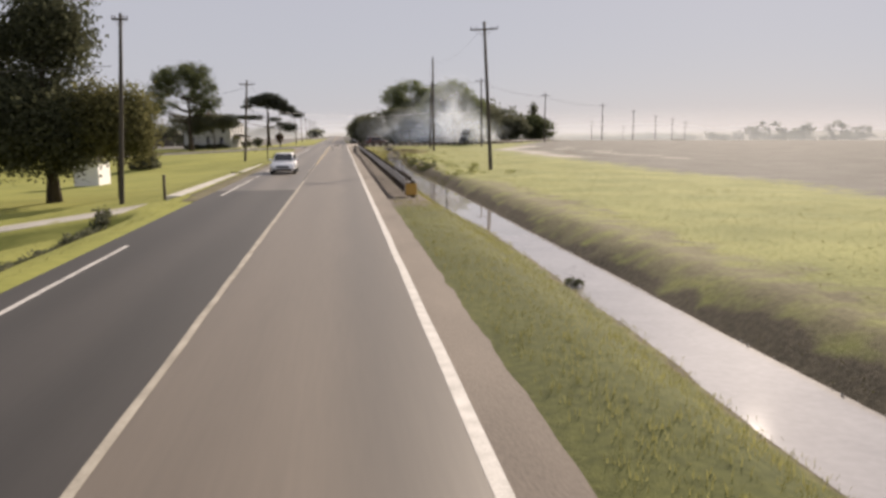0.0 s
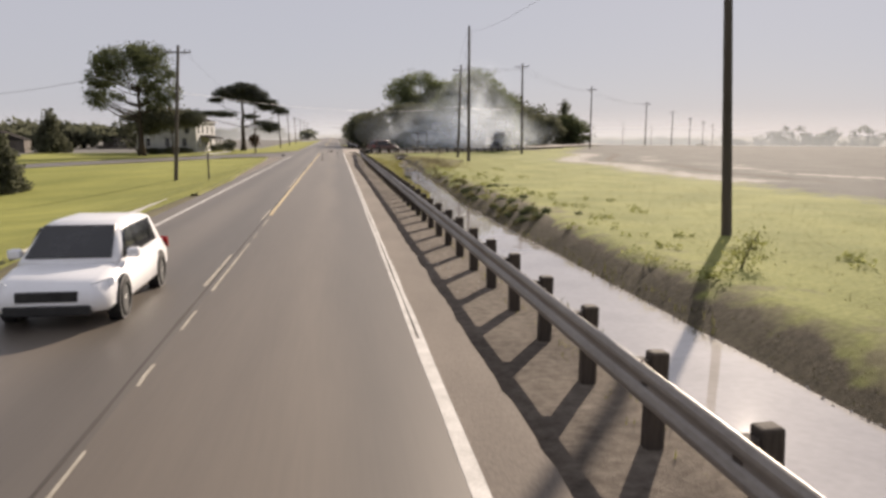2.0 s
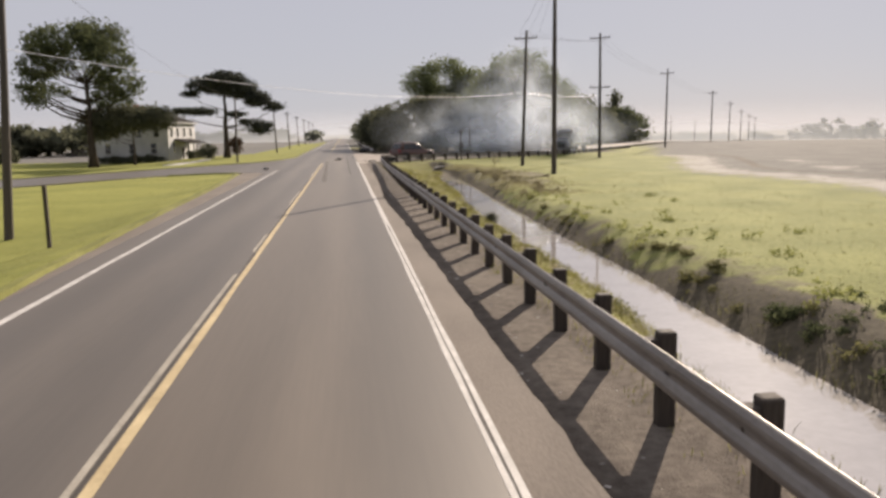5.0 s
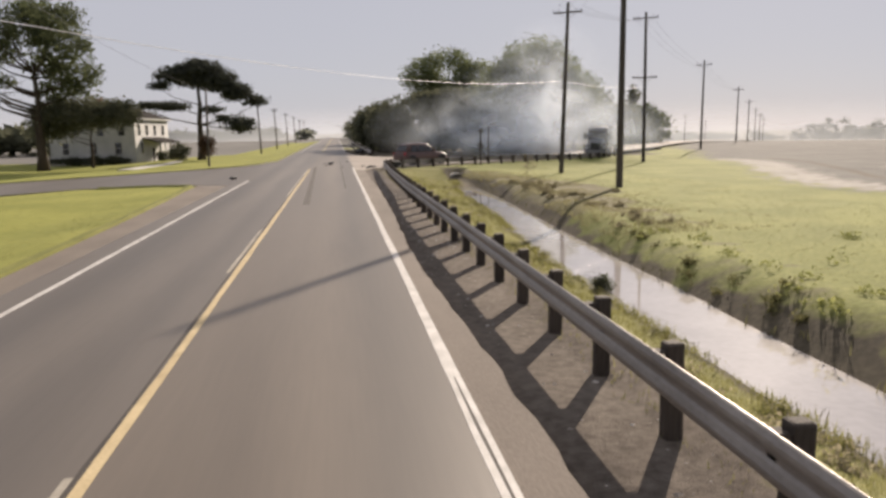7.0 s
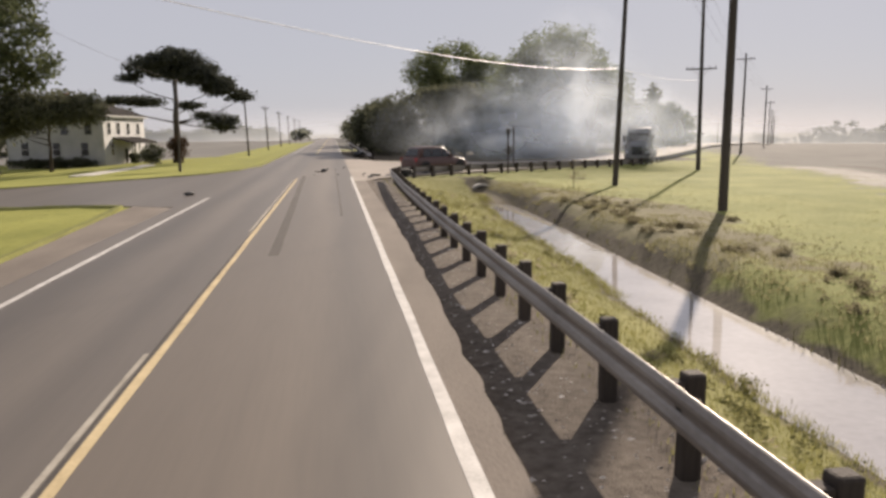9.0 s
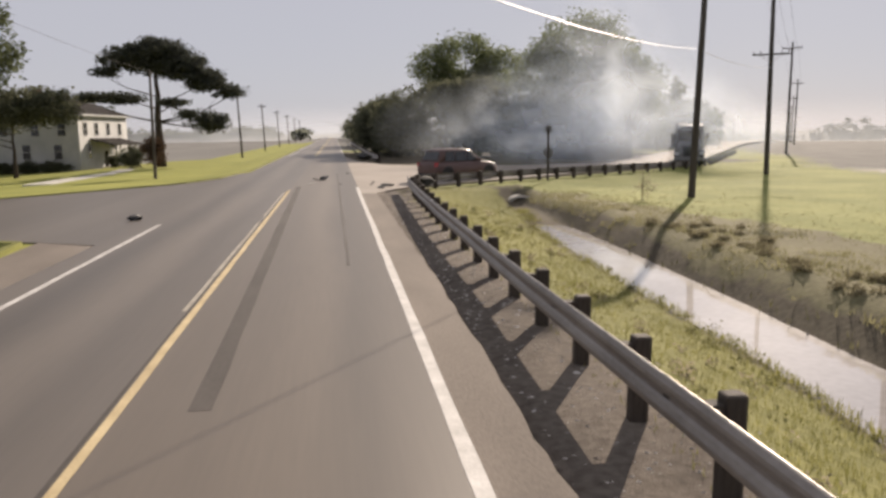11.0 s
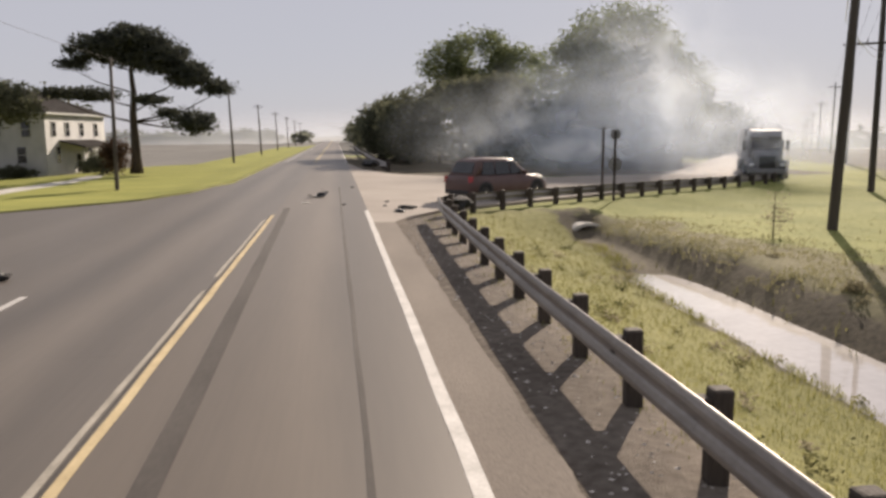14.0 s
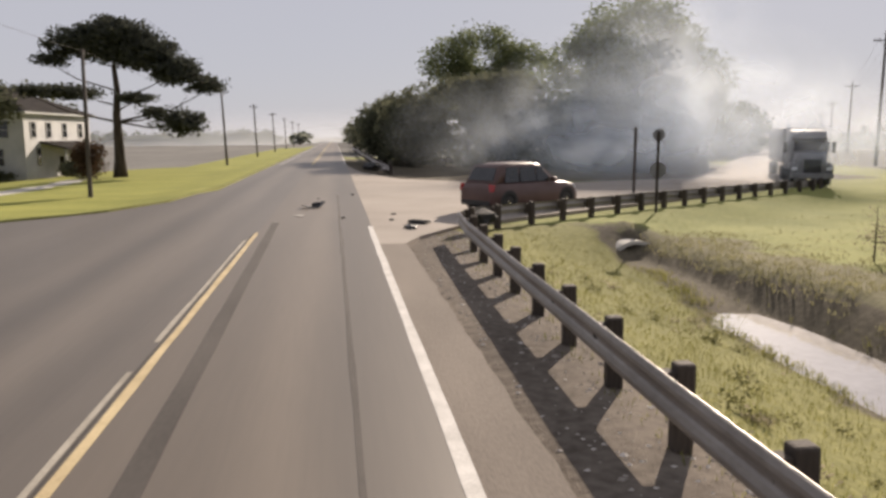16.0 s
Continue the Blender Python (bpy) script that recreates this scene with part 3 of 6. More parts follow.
def earth_edge(points, label):
    """The low ragged lip of turf and soil along the pavement."""
    rng = random.Random(8)
    verts, faces, n = [], [], 0
    for (ax, ay), (bx, by) in zip(points, points[1:]):
        d = Vector((bx - ax, by - ay))
        steps = max(1, int(d.length / 1.2))
        nrm = Vector((-d.y, d.x)).normalized()
        for i in range(steps):
            p = Vector((ax, ay)) + d * (i / steps)
            base = -0.03 * max(0, -8 - p.x)
            for w, h in ((-0.16, -0.12), (-0.1 + rng.uniform(-0.06, 0.04), 0.05 + rng.uniform(0, 0.05)), (0.14, 0.06 + rng.uniform(0, 0.03)), (0.4, -0.12)):
                q = p + nrm * w
                verts.append((q.x, q.y, base + h))
            n += 1
    for i in range(n - 1):
        for k in range(3):
            faces.append((4 * i + k, 4 * i + k + 1, 4 * i + k + 5, 4 * i + k + 4))
    tagged(raw("turf_edge", verts, faces, VERGE), label, "turf edge", kind="structure")


earth_edge([(-6.8, 330), (-6.85, 190), (-7.45, 183.1), (-7.85, 178), (-9.4, 173.8), (-11.6, 171.8), (-16, 168.7), (-45, 150)][::-1], "ragged turf lip along the corner lawn")
earth_edge([(-16, 149.0), (-11, 148.0), (-8.9, 146.6), (-8.45, 142), (-8.15, 136), (-7.85, 128), (-7.45, 112), (-6.95, 98), (-6.85, 84)][::-1], "ragged turf lip along the roadside lawn")

# ---- markings ----
def strip(name, x, width, y0, y1, material, label, z=0.004, dx=0.0):
    """A painted line with slightly ragged edges."""
    rng = random.Random(int(y0 * 7 + x * 100))
    n = max(2, int((y1 - y0) / 1.5))
    verts = []
    for i in range(n + 1):
        y, xx = y0 + (y1 - y0) * i / n, x + dx * i / n
        verts += [(xx - width / 2 + rng.uniform(-0.012, 0.012), y, z), (xx + width / 2 + rng.uniform(-0.012, 0.012), y, z)]
    faces = [(2 * i, 2 * i + 1, 2 * i + 3, 2 * i + 2) for i in range(n)]
    return tagged(raw(name, verts, faces, material), label, "road marking", kind="structure")


strip("edge_line_right", RIGHT_LINE + 0.03, 0.17, -60, 166.4, WHITE_LINE, "worn solid white edge line")
strip("edge_line_crack", RIGHT_LINE + 0.03, 0.03, 56, 108, SKID, "dark crack along the worn white edge line", 0.0055)
strip("edge_line_left", LEFT_LINE, 0.14, 70, 150.4, WHITE_LINE, "worn solid white edge line")
for y0, y1 in ((8, 21.5), (38, 52), (54, 58), (61, 66)):
    strip("edge_line_left", LEFT_LINE, 0.12, y0, y1, WHITE_LINE, "faded broken white edge line")
strip("centre_line_south", CENTRE, 0.12, -60, 49, PALE_LINE, "faded single centre line")
for y0, y1 in ((50.6, 52.4), (54.3, 55.2), (57.0, 58.3), (60.0, 66.6), (67.7, 68.8), (70.5, 72.6)):
    strip("centre_line_dash", CENTRE + 0.04, 0.05, y0, y1, PALE_LINE, "worn fragments of a faded centre line")
strip("centre_line_near", CENTRE, 0.12, 74, 165.2, YELLOW_LINE, "worn solid yellow centre line")
for y0, y1 in ((60.5, 64.5), (72.5, 75.8), (88, 99), (102.3, 105.8), (116, 123.5), (137, 150.5), (152, 163.4)):
    strip("centre_line_far", CENTRE - 0.18, 0.08, y0, y1, PALE_LINE, "faded broken pale centre line")
for x, m, lab in ((RIGHT_LINE, WHITE_LINE, "white edge line past the crossing"), (CENTRE + 0.12, YELLOW_LINE, "yellow centre line past the crossing"), (CENTRE - 0.12, YELLOW_LINE, "yellow centre line past the crossing"), (LEFT_LINE, WHITE_LINE, "white edge line past the crossing")):
    strip("line_north", x, 0.12, 226, 800, m, lab)
strip("centre_joint", CENTRE - 0.1, 0.05, 50, 165, SKID, "dark sealed joint between the centre lines", 0.0035)
strip("skid_mark", -1.5, 0.26, 132, 168, SKID, "broad dark tyre mark", 0.003, -0.55)
strip("skid_mark", 0.28, 0.07, 141, 181, SKID, "thin dark tyre mark", 0.003, -0.12)

# ---- guard rails ----
W_PROFILE = [(0.0, 0.765), (-0.035, 0.755), (-0.08, 0.715), (-0.085, 0.685), (-0.045, 0.64), (-0.005, 0.615), (-0.005, 0.585), (-0.045, 0.56), (-0.085, 0.515), (-0.08, 0.485), (-0.035, 0.445), (0.0, 0.435)]


def beam_panel(pts, parent, lift=0.0):
    """A length of corrugated steel beam along plan points; the face looks to the left of the way."""
    bm = bmesh.new()
    rows = []
    for i, p in enumerate(pts):
        a, b = Vector(pts[max(0, i - 1)]), Vector(pts[min(len(pts) - 1, i + 1)])
        d = (b - a).normalized()
        out = Vector((d.y, -d.x, 0))
        for off in (0.0, 0.006):
            rows.append([bm.verts.new(Vector(p) + out * (0.55 * u + off) + Vector((0, 0, 0.765 - (0.765 - z) * 1.22 + lift))) for u, z in W_PROFILE])
    n = len(W_PROFILE)
    for i in range(len(pts) - 1):
        f0, b0, f1, b1 = rows[2 * i], rows[2 * i + 1], rows[2 * i + 2], rows[2 * i + 3]
        for k in range(n - 1):
            bm.faces.new((f0[k], f1[k], f1[k + 1], f0[k + 1]))
            bm.faces.new((b0[k], b0[k + 1], b1[k + 1], b1[k]))
        bm.faces.new((f0[0], b0[0], b1[0], f1[0]))
        bm.faces.new((f0[-1], f1[-1], b1[-1], b0[-1]))
    for f, b in ((rows[0], rows[1]), (rows[-2], rows[-1])):
        for k in range(n - 1):
            bm.faces.new((f[k], f[k + 1], b[k + 1], b[k]))
    bmesh.ops.recalc_face_normals(bm, faces=bm.faces)
    return part("rail_panel", bm, GALV, parent, smooth=False)


def post_meshes():
    bm = boxed(0.15, -0.095, -0.9, 0.35, 0.095, 0.82, 0.03)
    bm2 = boxed(0.008, -0.08, 0.40, 0.147, 0.08, 0.745, 0.012)
    a, b = bpy.data.meshes.new("post"), bpy.data.meshes.new("blockout")
    for me, m in ((a, bm), (b, bm2)):
        m.to_mesh(me)
        m.free()
        me.materials.append(POSTWOOD)
    return a, b


POST_MESH, BLOCK_MESH = post_meshes()


def guard_rail(name, path, label, spacing=1.86, panel=3.72, rng=random.Random(5), first=0.6, drop=None, stops=None):
    """Beam panels, and posts with blocks, along a plan path of (x, y)."""
    base = root(name, 0, 0, 0)
    tagged(base, label, "guard rail", group="guard rails")
    pts = [Vector((x, y, 0)) for x, y in path]
    legs = [(a, b, (b - a).length) for a, b in zip(pts, pts[1:])]
    total = sum(l for *_, l in legs)

    def along(s):
        for a, b, l in legs:
            if s <= l or b is pts[-1]:
                p = a + (b - a) * (s / l)
                p.z = (drop(p.x, p.y) if drop else 0.0)
                return p, (b - a).normalized()
            s -= l

    corners, run = [], 0.0
    for *_, l in legs:
        run += l
        corners.append(run)
    s = 0.0
    while s < total - 0.3:
        e = min(total, s + panel + 0.12)
        cuts = sorted({s, e, *[c for c in corners if s < c < e], *[s + (e - s) * k / 4 for k in (1, 2, 3)]})
        stagger = 0.004 * (int(s / panel) % 2)
        beam_panel([along(c)[0] + Vector((0, 0, stagger)) for c in cuts], base)
        s += panel
    stops = sorted(stops) if stops else [first + spacing * i for i in range(int((total - first) / spacing) + 1)]
    for s in stops:
        p, d = along(s)
        post = new("post", POST_MESH)
        block = new("blockout", BLOCK_MESH)
        post.parent, block.parent = base, post
        turn = math.degrees(math.atan2(d.y, d.x)) - 90
        post.matrix_basis = pose(p.x, p.y, p.z + rng.uniform(-0.02, 0.02), rng.uniform(-1.2, 1.2), rng.uniform(-1.5, 1.5), turn + rng.uniform(-2, 2))
    return base


RAIL_X = 2.99
# the posts stand a little unevenly: stretches of slightly different spacing
POST_STOPS = [a + (b - a) * i / n - 37.0 for a, b, n in ((38.0, 50.15, 6), (50.15, 67.0, 8), (67.0, 77.37, 5), (77.37, 87.7, 5), (87.7, 104.1, 8), (104.1, 112.8, 4), (112.8, 123.45, 5), (123.45, 133.3, 5), (133.3, 147.3, 7), (147.3, 163.2, 8)) for i in range(n)]
main_rail = guard_rail("guard_rail", [(RAIL_X, 37.0), (RAIL_X, 135.0), (3.14, 147.0), (3.3, 153.5), (3.52, 160.5), (3.75, 163.3)], "weathered steel guard rail on dark timber posts beside the road", stops=POST_STOPS)
side_path = [(4.0, 164.3), (4.35, 165.3), (5.3, 166.2), (13.3, 172.2), (22, 178.6), (28.6, 183.2), (33, 188.6), (52, 219)]
guard_rail("guard_rail", side_path, "low steel guard rail along the side road", drop=lambda x, y: -0.1 - 0.012 * max(0, x - 4))
guard_rail("guard_rail", [(4.4, 203.0), (4.1, 215), (4.0, 330)], "steel guard rail past the crossing", drop=lambda x, y: -0.1)
guard_rail("guard_rail", [(11.0, 222.0), (17.5, 226)], "short bent guard rail before the trees", drop=lambda x, y: -0.05)


def end_marker():
    base = root("rail_end_marker", RAIL_X, 36.4, -0.12)
    tagged(base, "faded amber reflective plate on the guard rail end", "road marker")
    part("panel", boxed(-0.08, -0.03, 0.12, 0.46, 0.0, 0.68, 0.02), MARKER, base, "faded amber plate")
    part("nose", boxed(-0.08, 0.004, 0.1, 0.16, 0.66, 0.78, 0.05), GALV, base, "dented steel rail nose")
    part("post", boxed(0.2, 0.02, -0.6, 0.38, 0.2, 0.82, 0.012), POSTWOOD, base)
    part("brace", boxed(0.42, 0.0, -0.4, 0.47, 0.06, 0.55, 0.005), GALV, base)


end_marker()

# ---- utility poles and wires ----
INSULATOR = surface("brown_porcelain", (0.05, 0.025, 0.015), (0.09, 0.05, 0.03), 3, 30, 0.25)


def utility_pole(x, y, height, arms=(), lean=(0, 0), radius=0.16, turn=0.0, label="tall weathered wooden utility pole standing in the grass", transformer=False):
    z = land(x, y) if x > -120 else -1.0
    base = root("utility_pole", x, y, z, turn)
    tagged(base, label, "utility pole", group="utility poles")
    v, f = [], []
    top = Vector((lean[0], lean[1], height))
    tube(v, f, [Vector((0, 0, -0.8)), Vector((0, 0, 0)), top * 0.5, top], [radius * 1.15, radius * 1.1, radius * 0.92, radius * 0.7], 10)
    raw("pole", v, f, POLEWOOD, base, smooth=True)
    for h, w in arms:
        c = top * (h / height)
        bm = bmesh.new()
        box(bm, c.x - w / 2, c.y - 0.2, h - 0.06, c.x + w / 2, c.y - 0.09, h + 0.06, 0.01)
        arm = part("crossarm", bm, POLEWOOD, base)
        for k in (-0.46, -0.28, 0.28, 0.46):
            v, f = [], []
            px = c.x + k * w
            tube(v, f, [(px, c.y - 0.145, h + 0.06), (px, c.y - 0.145, h + 0.12), (px, c.y - 0.145, h + 0.13), (px, c.y - 0.145, h + 0.24)], [0.02, 0.02, 0.05, 0.035], 8)
            raw("insulator", v, f, INSULATOR, arm)
        for sgn in (-1, 1):
            v, f = [], []
            tube(v, f, [(c.x + sgn * w * 0.3, c.y - 0.2, h - 0.05), (c.x, c.y - 0.17, h - 0.6)], [0.018, 0.018], 6)
            raw("brace", v, f, GALV, base)
    if transformer:
        v, f = [], []
        c = top * ((height - 2.2) / height)
        tube(v, f, [(c.x + 0.42, c.y, c.z - 0.45), (c.x + 0.42, c.y, c.z + 0.4), (c.x + 0.42, c.y, c.z + 0.46)], [0.26, 0.26, 0.2], 12)
        raw("transformer", v, f, GALV, base, "grey steel transformer can")
    return base


utility_pole(13.63, 70.27, 13.3, [(12.6, 2.6)], (-0.6, -0.1), 0.17, -25)
utility_pole(17.28, 145.04, 17.2, (), (0.1, -0.35), 0.2, -30)
utility_pole(18.45, 161.6, 13.8, [(13.0, 2.4)], (0.4, 0.2), 0.18, -30)
utility_pole(32.5, 178.3, 15.6, [(8.9, 2.6), (15.0, 2.6)], (-0.1, 0), 0.19, -32)
for (x, y), h in zip(((57.8, 216.5), (94.1, 272.2), (126, 324), (158, 376), (190, 428), (222, 480)), (14.0, 13.2, 13, 12.5, 12.5, 12.5)):
    utility_pole(x, y, h, [(h - 0.8, 2.4)], (0.1, 0), 0.17, -32, "wooden utility pole beside the side road")
for (x, y), h in zip(((47, 232), (74, 276), (112, 338), (150, 400)), (7.5, 8.5, 9, 9)):
    utility_pole(x, y, h, (), (0.05, 0), 0.11, -32, "thin wooden pole across the side road")
utility_pole(-14.8, 53.9, 12.5, [(12.1, 1.0)], (0.75, 0), 0.15, 0, "wooden utility pole at the edge of the lawn")
utility_pole(-14.0, 115.5, 11.6, [(11.0, 2.2)], (0.75, 0), 0.17, 0, "leaning wooden utility pole on the lawn")
utility_pole(-14.4, 188.6, 8.6, [], (0.1, 0), 0.13, 0, "short wooden utility pole at the corner")
for k, (y, h) in enumerate(((241.75, 9.6), (284, 9.4), (330, 9.4), (378, 9.4), (428, 9.4), (480, 9.4))):
    utility_pole(-13.6 - 0.3 * k, y, h, [(h - 0.5, 1.6)], (-0.35, 0), 0.15, 0, "wooden utility pole along the verge")


def wire(a, b, sag=0.8, radius=0.01, label="thin grey overhead electric cable", material=None):
    a, b = Vector(a), Vector(b)
    pts = [a.lerp(b, i / 14) - Vector((0, 0, sag * 4 * (i / 14) * (1 - i / 14))) for i in range(15)]
    v, f = [], []
    tube(v, f, pts, [radius] * 15, 5)
    tagged(raw("overhead_wire", v, f, material or WIRE), label, "cable", group="overhead wires")


wire((-14.85, 53.9, 7.4), (-50, 66, 8.2), 0.5, 0.022, "pale service cable running to a house")
wire((-13.6, 115.5, 9.4), (-40, 131, 6.6), 0.7, 0.018, "pale service cable running to a house")
wire((-13.3, 115.5, 10.6), (-14.3, 188.6, 8.0), 1.0)
wire((-14.3, 188.6, 8.0), (-14.0, 241.7, 9.0), 0.8)
for off in (-1.0, 0.0, 1.0):
    wire((17.28 + off * 0.3, 145.0, 15.9), (19.2 + off, 161.8, 13.0), 0.3)
    wire((19.2 + off, 161.8, 13.0), (32.4 + off, 178.3, 14.2), 0.4)
    wire((32.4 + off, 178.3, 14.2), (57.8 + off, 216.5, 12.5), 0.8)
    wire((57.8 + off, 216.5, 12.5), (94 + off, 272, 11.8), 0.8)
wire((-13.5, 115.5, 6.6), (18.4, 161.6, 7.0), 1.1, 0.013, "pale service cable crossing over the road", PALE_WIRE)
wire((18.5, 161.6, 7.0), (32.5, 178.3, 7.4), 0.3, 0.013, "pale service cable along the side road", PALE_WIRE)
wire((13.3, 70.3, 12.7), (17.2, 145.0, 15.9), 1.4)


# ---- signs and marker posts ----
def octagon(r, y0, y1, zc):
    bm = bmesh.new()
    a = [bm.verts.new((r * math.cos(radians(22.5 + 45 * k)), y0, zc + r * math.sin(radians(22.5 + 45 * k)))) for k in range(8)]
    b = [bm.verts.new((v.co.x, y1, v.co.z)) for v in a]
    bm.faces.new(a)
    bm.faces.new(list(reversed(b)))
    for k in range(8):
        bm.faces.new((a[k], b[k], b[(k + 1) % 8], a[(k + 1) % 8]))
    bmesh.ops.recalc_face_normals(bm, faces=bm.faces)
    return bm


def stop_sign_post():
    base = root("stop_sign", 13.35, 171.0, land(13.35, 171.0), -38)
    tagged(base, "sign post seen from the back with an octagonal plate", "road sign")
    part("post", boxed(-0.05, -0.05, -0.5, 0.05, 0.05, 3.35, 0.01), POSTWOOD, base)
    part("sign_plate", octagon(0.36, 0.056, 0.062, 1.75), SIGN_BACK, base, "bare metal back of an octagonal plate")
    part("top_plate", octagon(0.27, 0.056, 0.062, 3.2), SIGN_BACK, base, "small round plate at the top")


stop_sign_post()


def thin_post(x, y, h, name="marker_post", w=0.05, label="thin dark marker post in the grass", material=None):
    base = root(name, x, y, land(x, y))
    tagged(base, label, "post")
    part("post", boxed(-w, -w, -0.4, w, w, h, 0.008), material or POSTWOOD, base)
    part("cap", boxed(-w - 0.01, -w - 0.01, h, w + 0.01, w + 0.01, h + 0.04, 0.008), material or POSTWOOD, base)


thin_post(15.8, 179.6, 3.6, "sign_post", 0.06, "bare tall sign post beside the side road")
thin_post(-10.1, 45.4, 1.4, w=0.07, label="short dark timber post beside the driveway")
thin_post(-10.2, 109.4, 2.1, "sign_post", 0.06, "thin bare sign post on the lawn")
thin_post(5.5, 40.9, 1.3, w=0.03, label="thin stake leaning at the ditch edge")
thin_post(31.0, 190.5, 0.9, w=0.05)

# ---- trees ----
def leaves(blobs, count, size, rng, hollow=0.55, clump=26, spread=0.9, flat=1.0):
    """Leaf sprays in clumps over ellipsoids (x, y, z, rx, ry, rz): lists of vertices and quads."""
    verts, faces = [], []
    vol = [(b[3] * b[4] * b[5]) ** 0.75 for b in blobs]
    total = sum(vol)
    for b, v in zip(blobs, vol):
        for _ in range(max(1, int(count * v / total / clump))):
            d = Vector((rng.gauss(0, 1), rng.gauss(0, 1), rng.gauss(0, 1))).normalized()
            r = hollow + (1 - hollow) * rng.random() ** 0.6
            c = Vector((b[0] + d.x * b[3] * r, b[1] + d.y * b[4] * r, b[2] + d.z * b[5] * r))
            cr = spread * rng.uniform(0.6, 1.5)
            for _ in range(clump):
                p = c + Vector([max(-1.7, min(1.7, rng.gauss(0, 1))) * q for q in (cr, cr, cr * 0.7 * flat)])
                s = size * rng.uniform(0.6, 1.4)
                u = Vector((rng.gauss(0, 1), rng.gauss(0, 1), rng.gauss(0, 0.7))).normalized()
                w = u.cross(Vector((rng.gauss(0, 1), rng.gauss(0, 1), rng.gauss(0, 1)))).normalized()
                k = len(verts)
                verts += [p - u * s, p + w * s * 0.5, p + u * s, p - w * s * 0.5]
                faces.append((k, k + 1, k + 2, k + 3))
    return verts, faces


def limbs(height, radius, targets, rng, fork=0.35, lean=(0, 0), stout=0.55):
    """A tapered trunk with limbs that reach the targets."""
    v, f = [], []
    n = 6
    trunk = [Vector((lean[0] * (i / n) ** 1.5 + rng.uniform(-1, 1) * 0.08 * radius * i, lean[1] * (i / n) ** 1.5, -0.5 + (height + 0.5) * i / n)) for i in range(n + 1)]
    tube(v, f, trunk, [radius * (1.35 if i == 0 else 1.0) * (1 - 0.75 * i / n) for i in range(n + 1)], 9)
    for t in targets:
        t = Vector(t)
        h = max(height * fork, min(height * 0.9, t.z - 0.45 * math.hypot(t.x, t.y)))
        k = clamp01((h + 0.5) / (height + 0.5)) * n
        i = min(n - 1, int(k))
        a = trunk[i].lerp(trunk[i + 1], k - i)
        mid = a.lerp(t, 0.5) + Vector((rng.uniform(-0.5, 0.5), rng.uniform(-0.5, 0.5), -0.06 * (t - a).length))
        r = radius * (1 - 0.75 * k / n) * stout
        tube(v, f, [a, mid, t], [r, r * 0.6, r * 0.18], 6)
        for _ in range(3):
            q = mid.lerp(t, rng.random())
            tube(v, f, [q, q + Vector((rng.gauss(0, 1), rng.gauss(0, 1), rng.uniform(0, 1))) * 0.2 * (t - a).length], [r * 0.3, r * 0.08], 5)
    return v, f


def tree(x, y, label, blobs, count, size, material, trunk_h, trunk_r, seed, z=None, hollow=0.55, spread=0.9, fork=0.35, lean=(0, 0), clump=26, flat=1.0, name="tree", stout=0.55, reach=3):
    rng = random.Random(seed)
    base = root(name, x, y, land(x, y) if z is None else z)
    tagged(base, label, "tree" if name != "shrub" else "shrub")
    targets = []
    for b in blobs:
        for _ in range(reach):
            d = Vector((rng.gauss(0, 1), rng.gauss(0, 1), rng.gauss(0, 0.6))).normalized()
            targets.append((b[0] + d.x * b[3] * 0.7, b[1] + d.y * b[4] * 0.7, max(0.6, b[2] + d.z * b[5] * 0.6)))
    v, f = limbs(trunk_h, trunk_r, targets, rng, fork, lean, stout)
    raw("trunk", v, f, BARK, base, smooth=True)
    v, f = leaves(blobs, count, size, rng, hollow, clump, spread, flat)
    raw("crown", v, f, material, base)
    return base


def cone_blobs(h, r, n=7):
    return [(0, 0, h * (0.08 + 0.9 * i / n), r * (1 - 0.93 * i / n), r * (1 - 0.93 * i / n), h / n * 0.7) for i in range(n)]


# near side of the road
tree(-21.9, 62.0, "large dark broadleaf tree with low hanging crown on the lawn", [(1.0, -0.5, 4.9, 2.6, 3.0, 2.5), (-2.0, 0, 6.0, 5.4, 5.6, 3.5), (-7.4, 2, 6.6, 5.4, 5.4, 4.6), (0.2, 1.2, 12.6, 2.6, 3.2, 3.7), (-6.0, 1.2, 12.0, 3.6, 4, 2.4)], 80000, 0.19, LEAF_SHADE, 12.5, 0.5, 11, hollow=0.3, spread=0.8, clump=30)
tree(-16.6, 60.5, "ragged olive-green broadleaf tree beside the pole", [(0, 0, 5.3, 2.2, 2.2, 2.4), (0.9, 1, 6.6, 1.5, 1.6, 1.7), (-1.5, 0.5, 6.4, 1.7, 1.8, 2.2), (1.5, 0, 4.4, 1.0, 1.2, 1.2)], 22000, 0.13, LEAF_OLIVE, 6.5, 0.2, 12, hollow=0.3, spread=0.6)
tree(-27.6, 113.5, "dense dark conical juniper on the lawn", cone_blobs(5.3, 2.2), 7500, 0.17, LEAF_DARK, 4.6, 0.14, 14, hollow=0.25, spread=0.25, name="juniper")
tree(-66.0, 237.0, "dark conical conifer across the lawn", cone_blobs(11.0, 4.2), 6000, 0.34, LEAF_DARK, 8, 0.25, 16, hollow=0.25, spread=0.5, name="conifer")
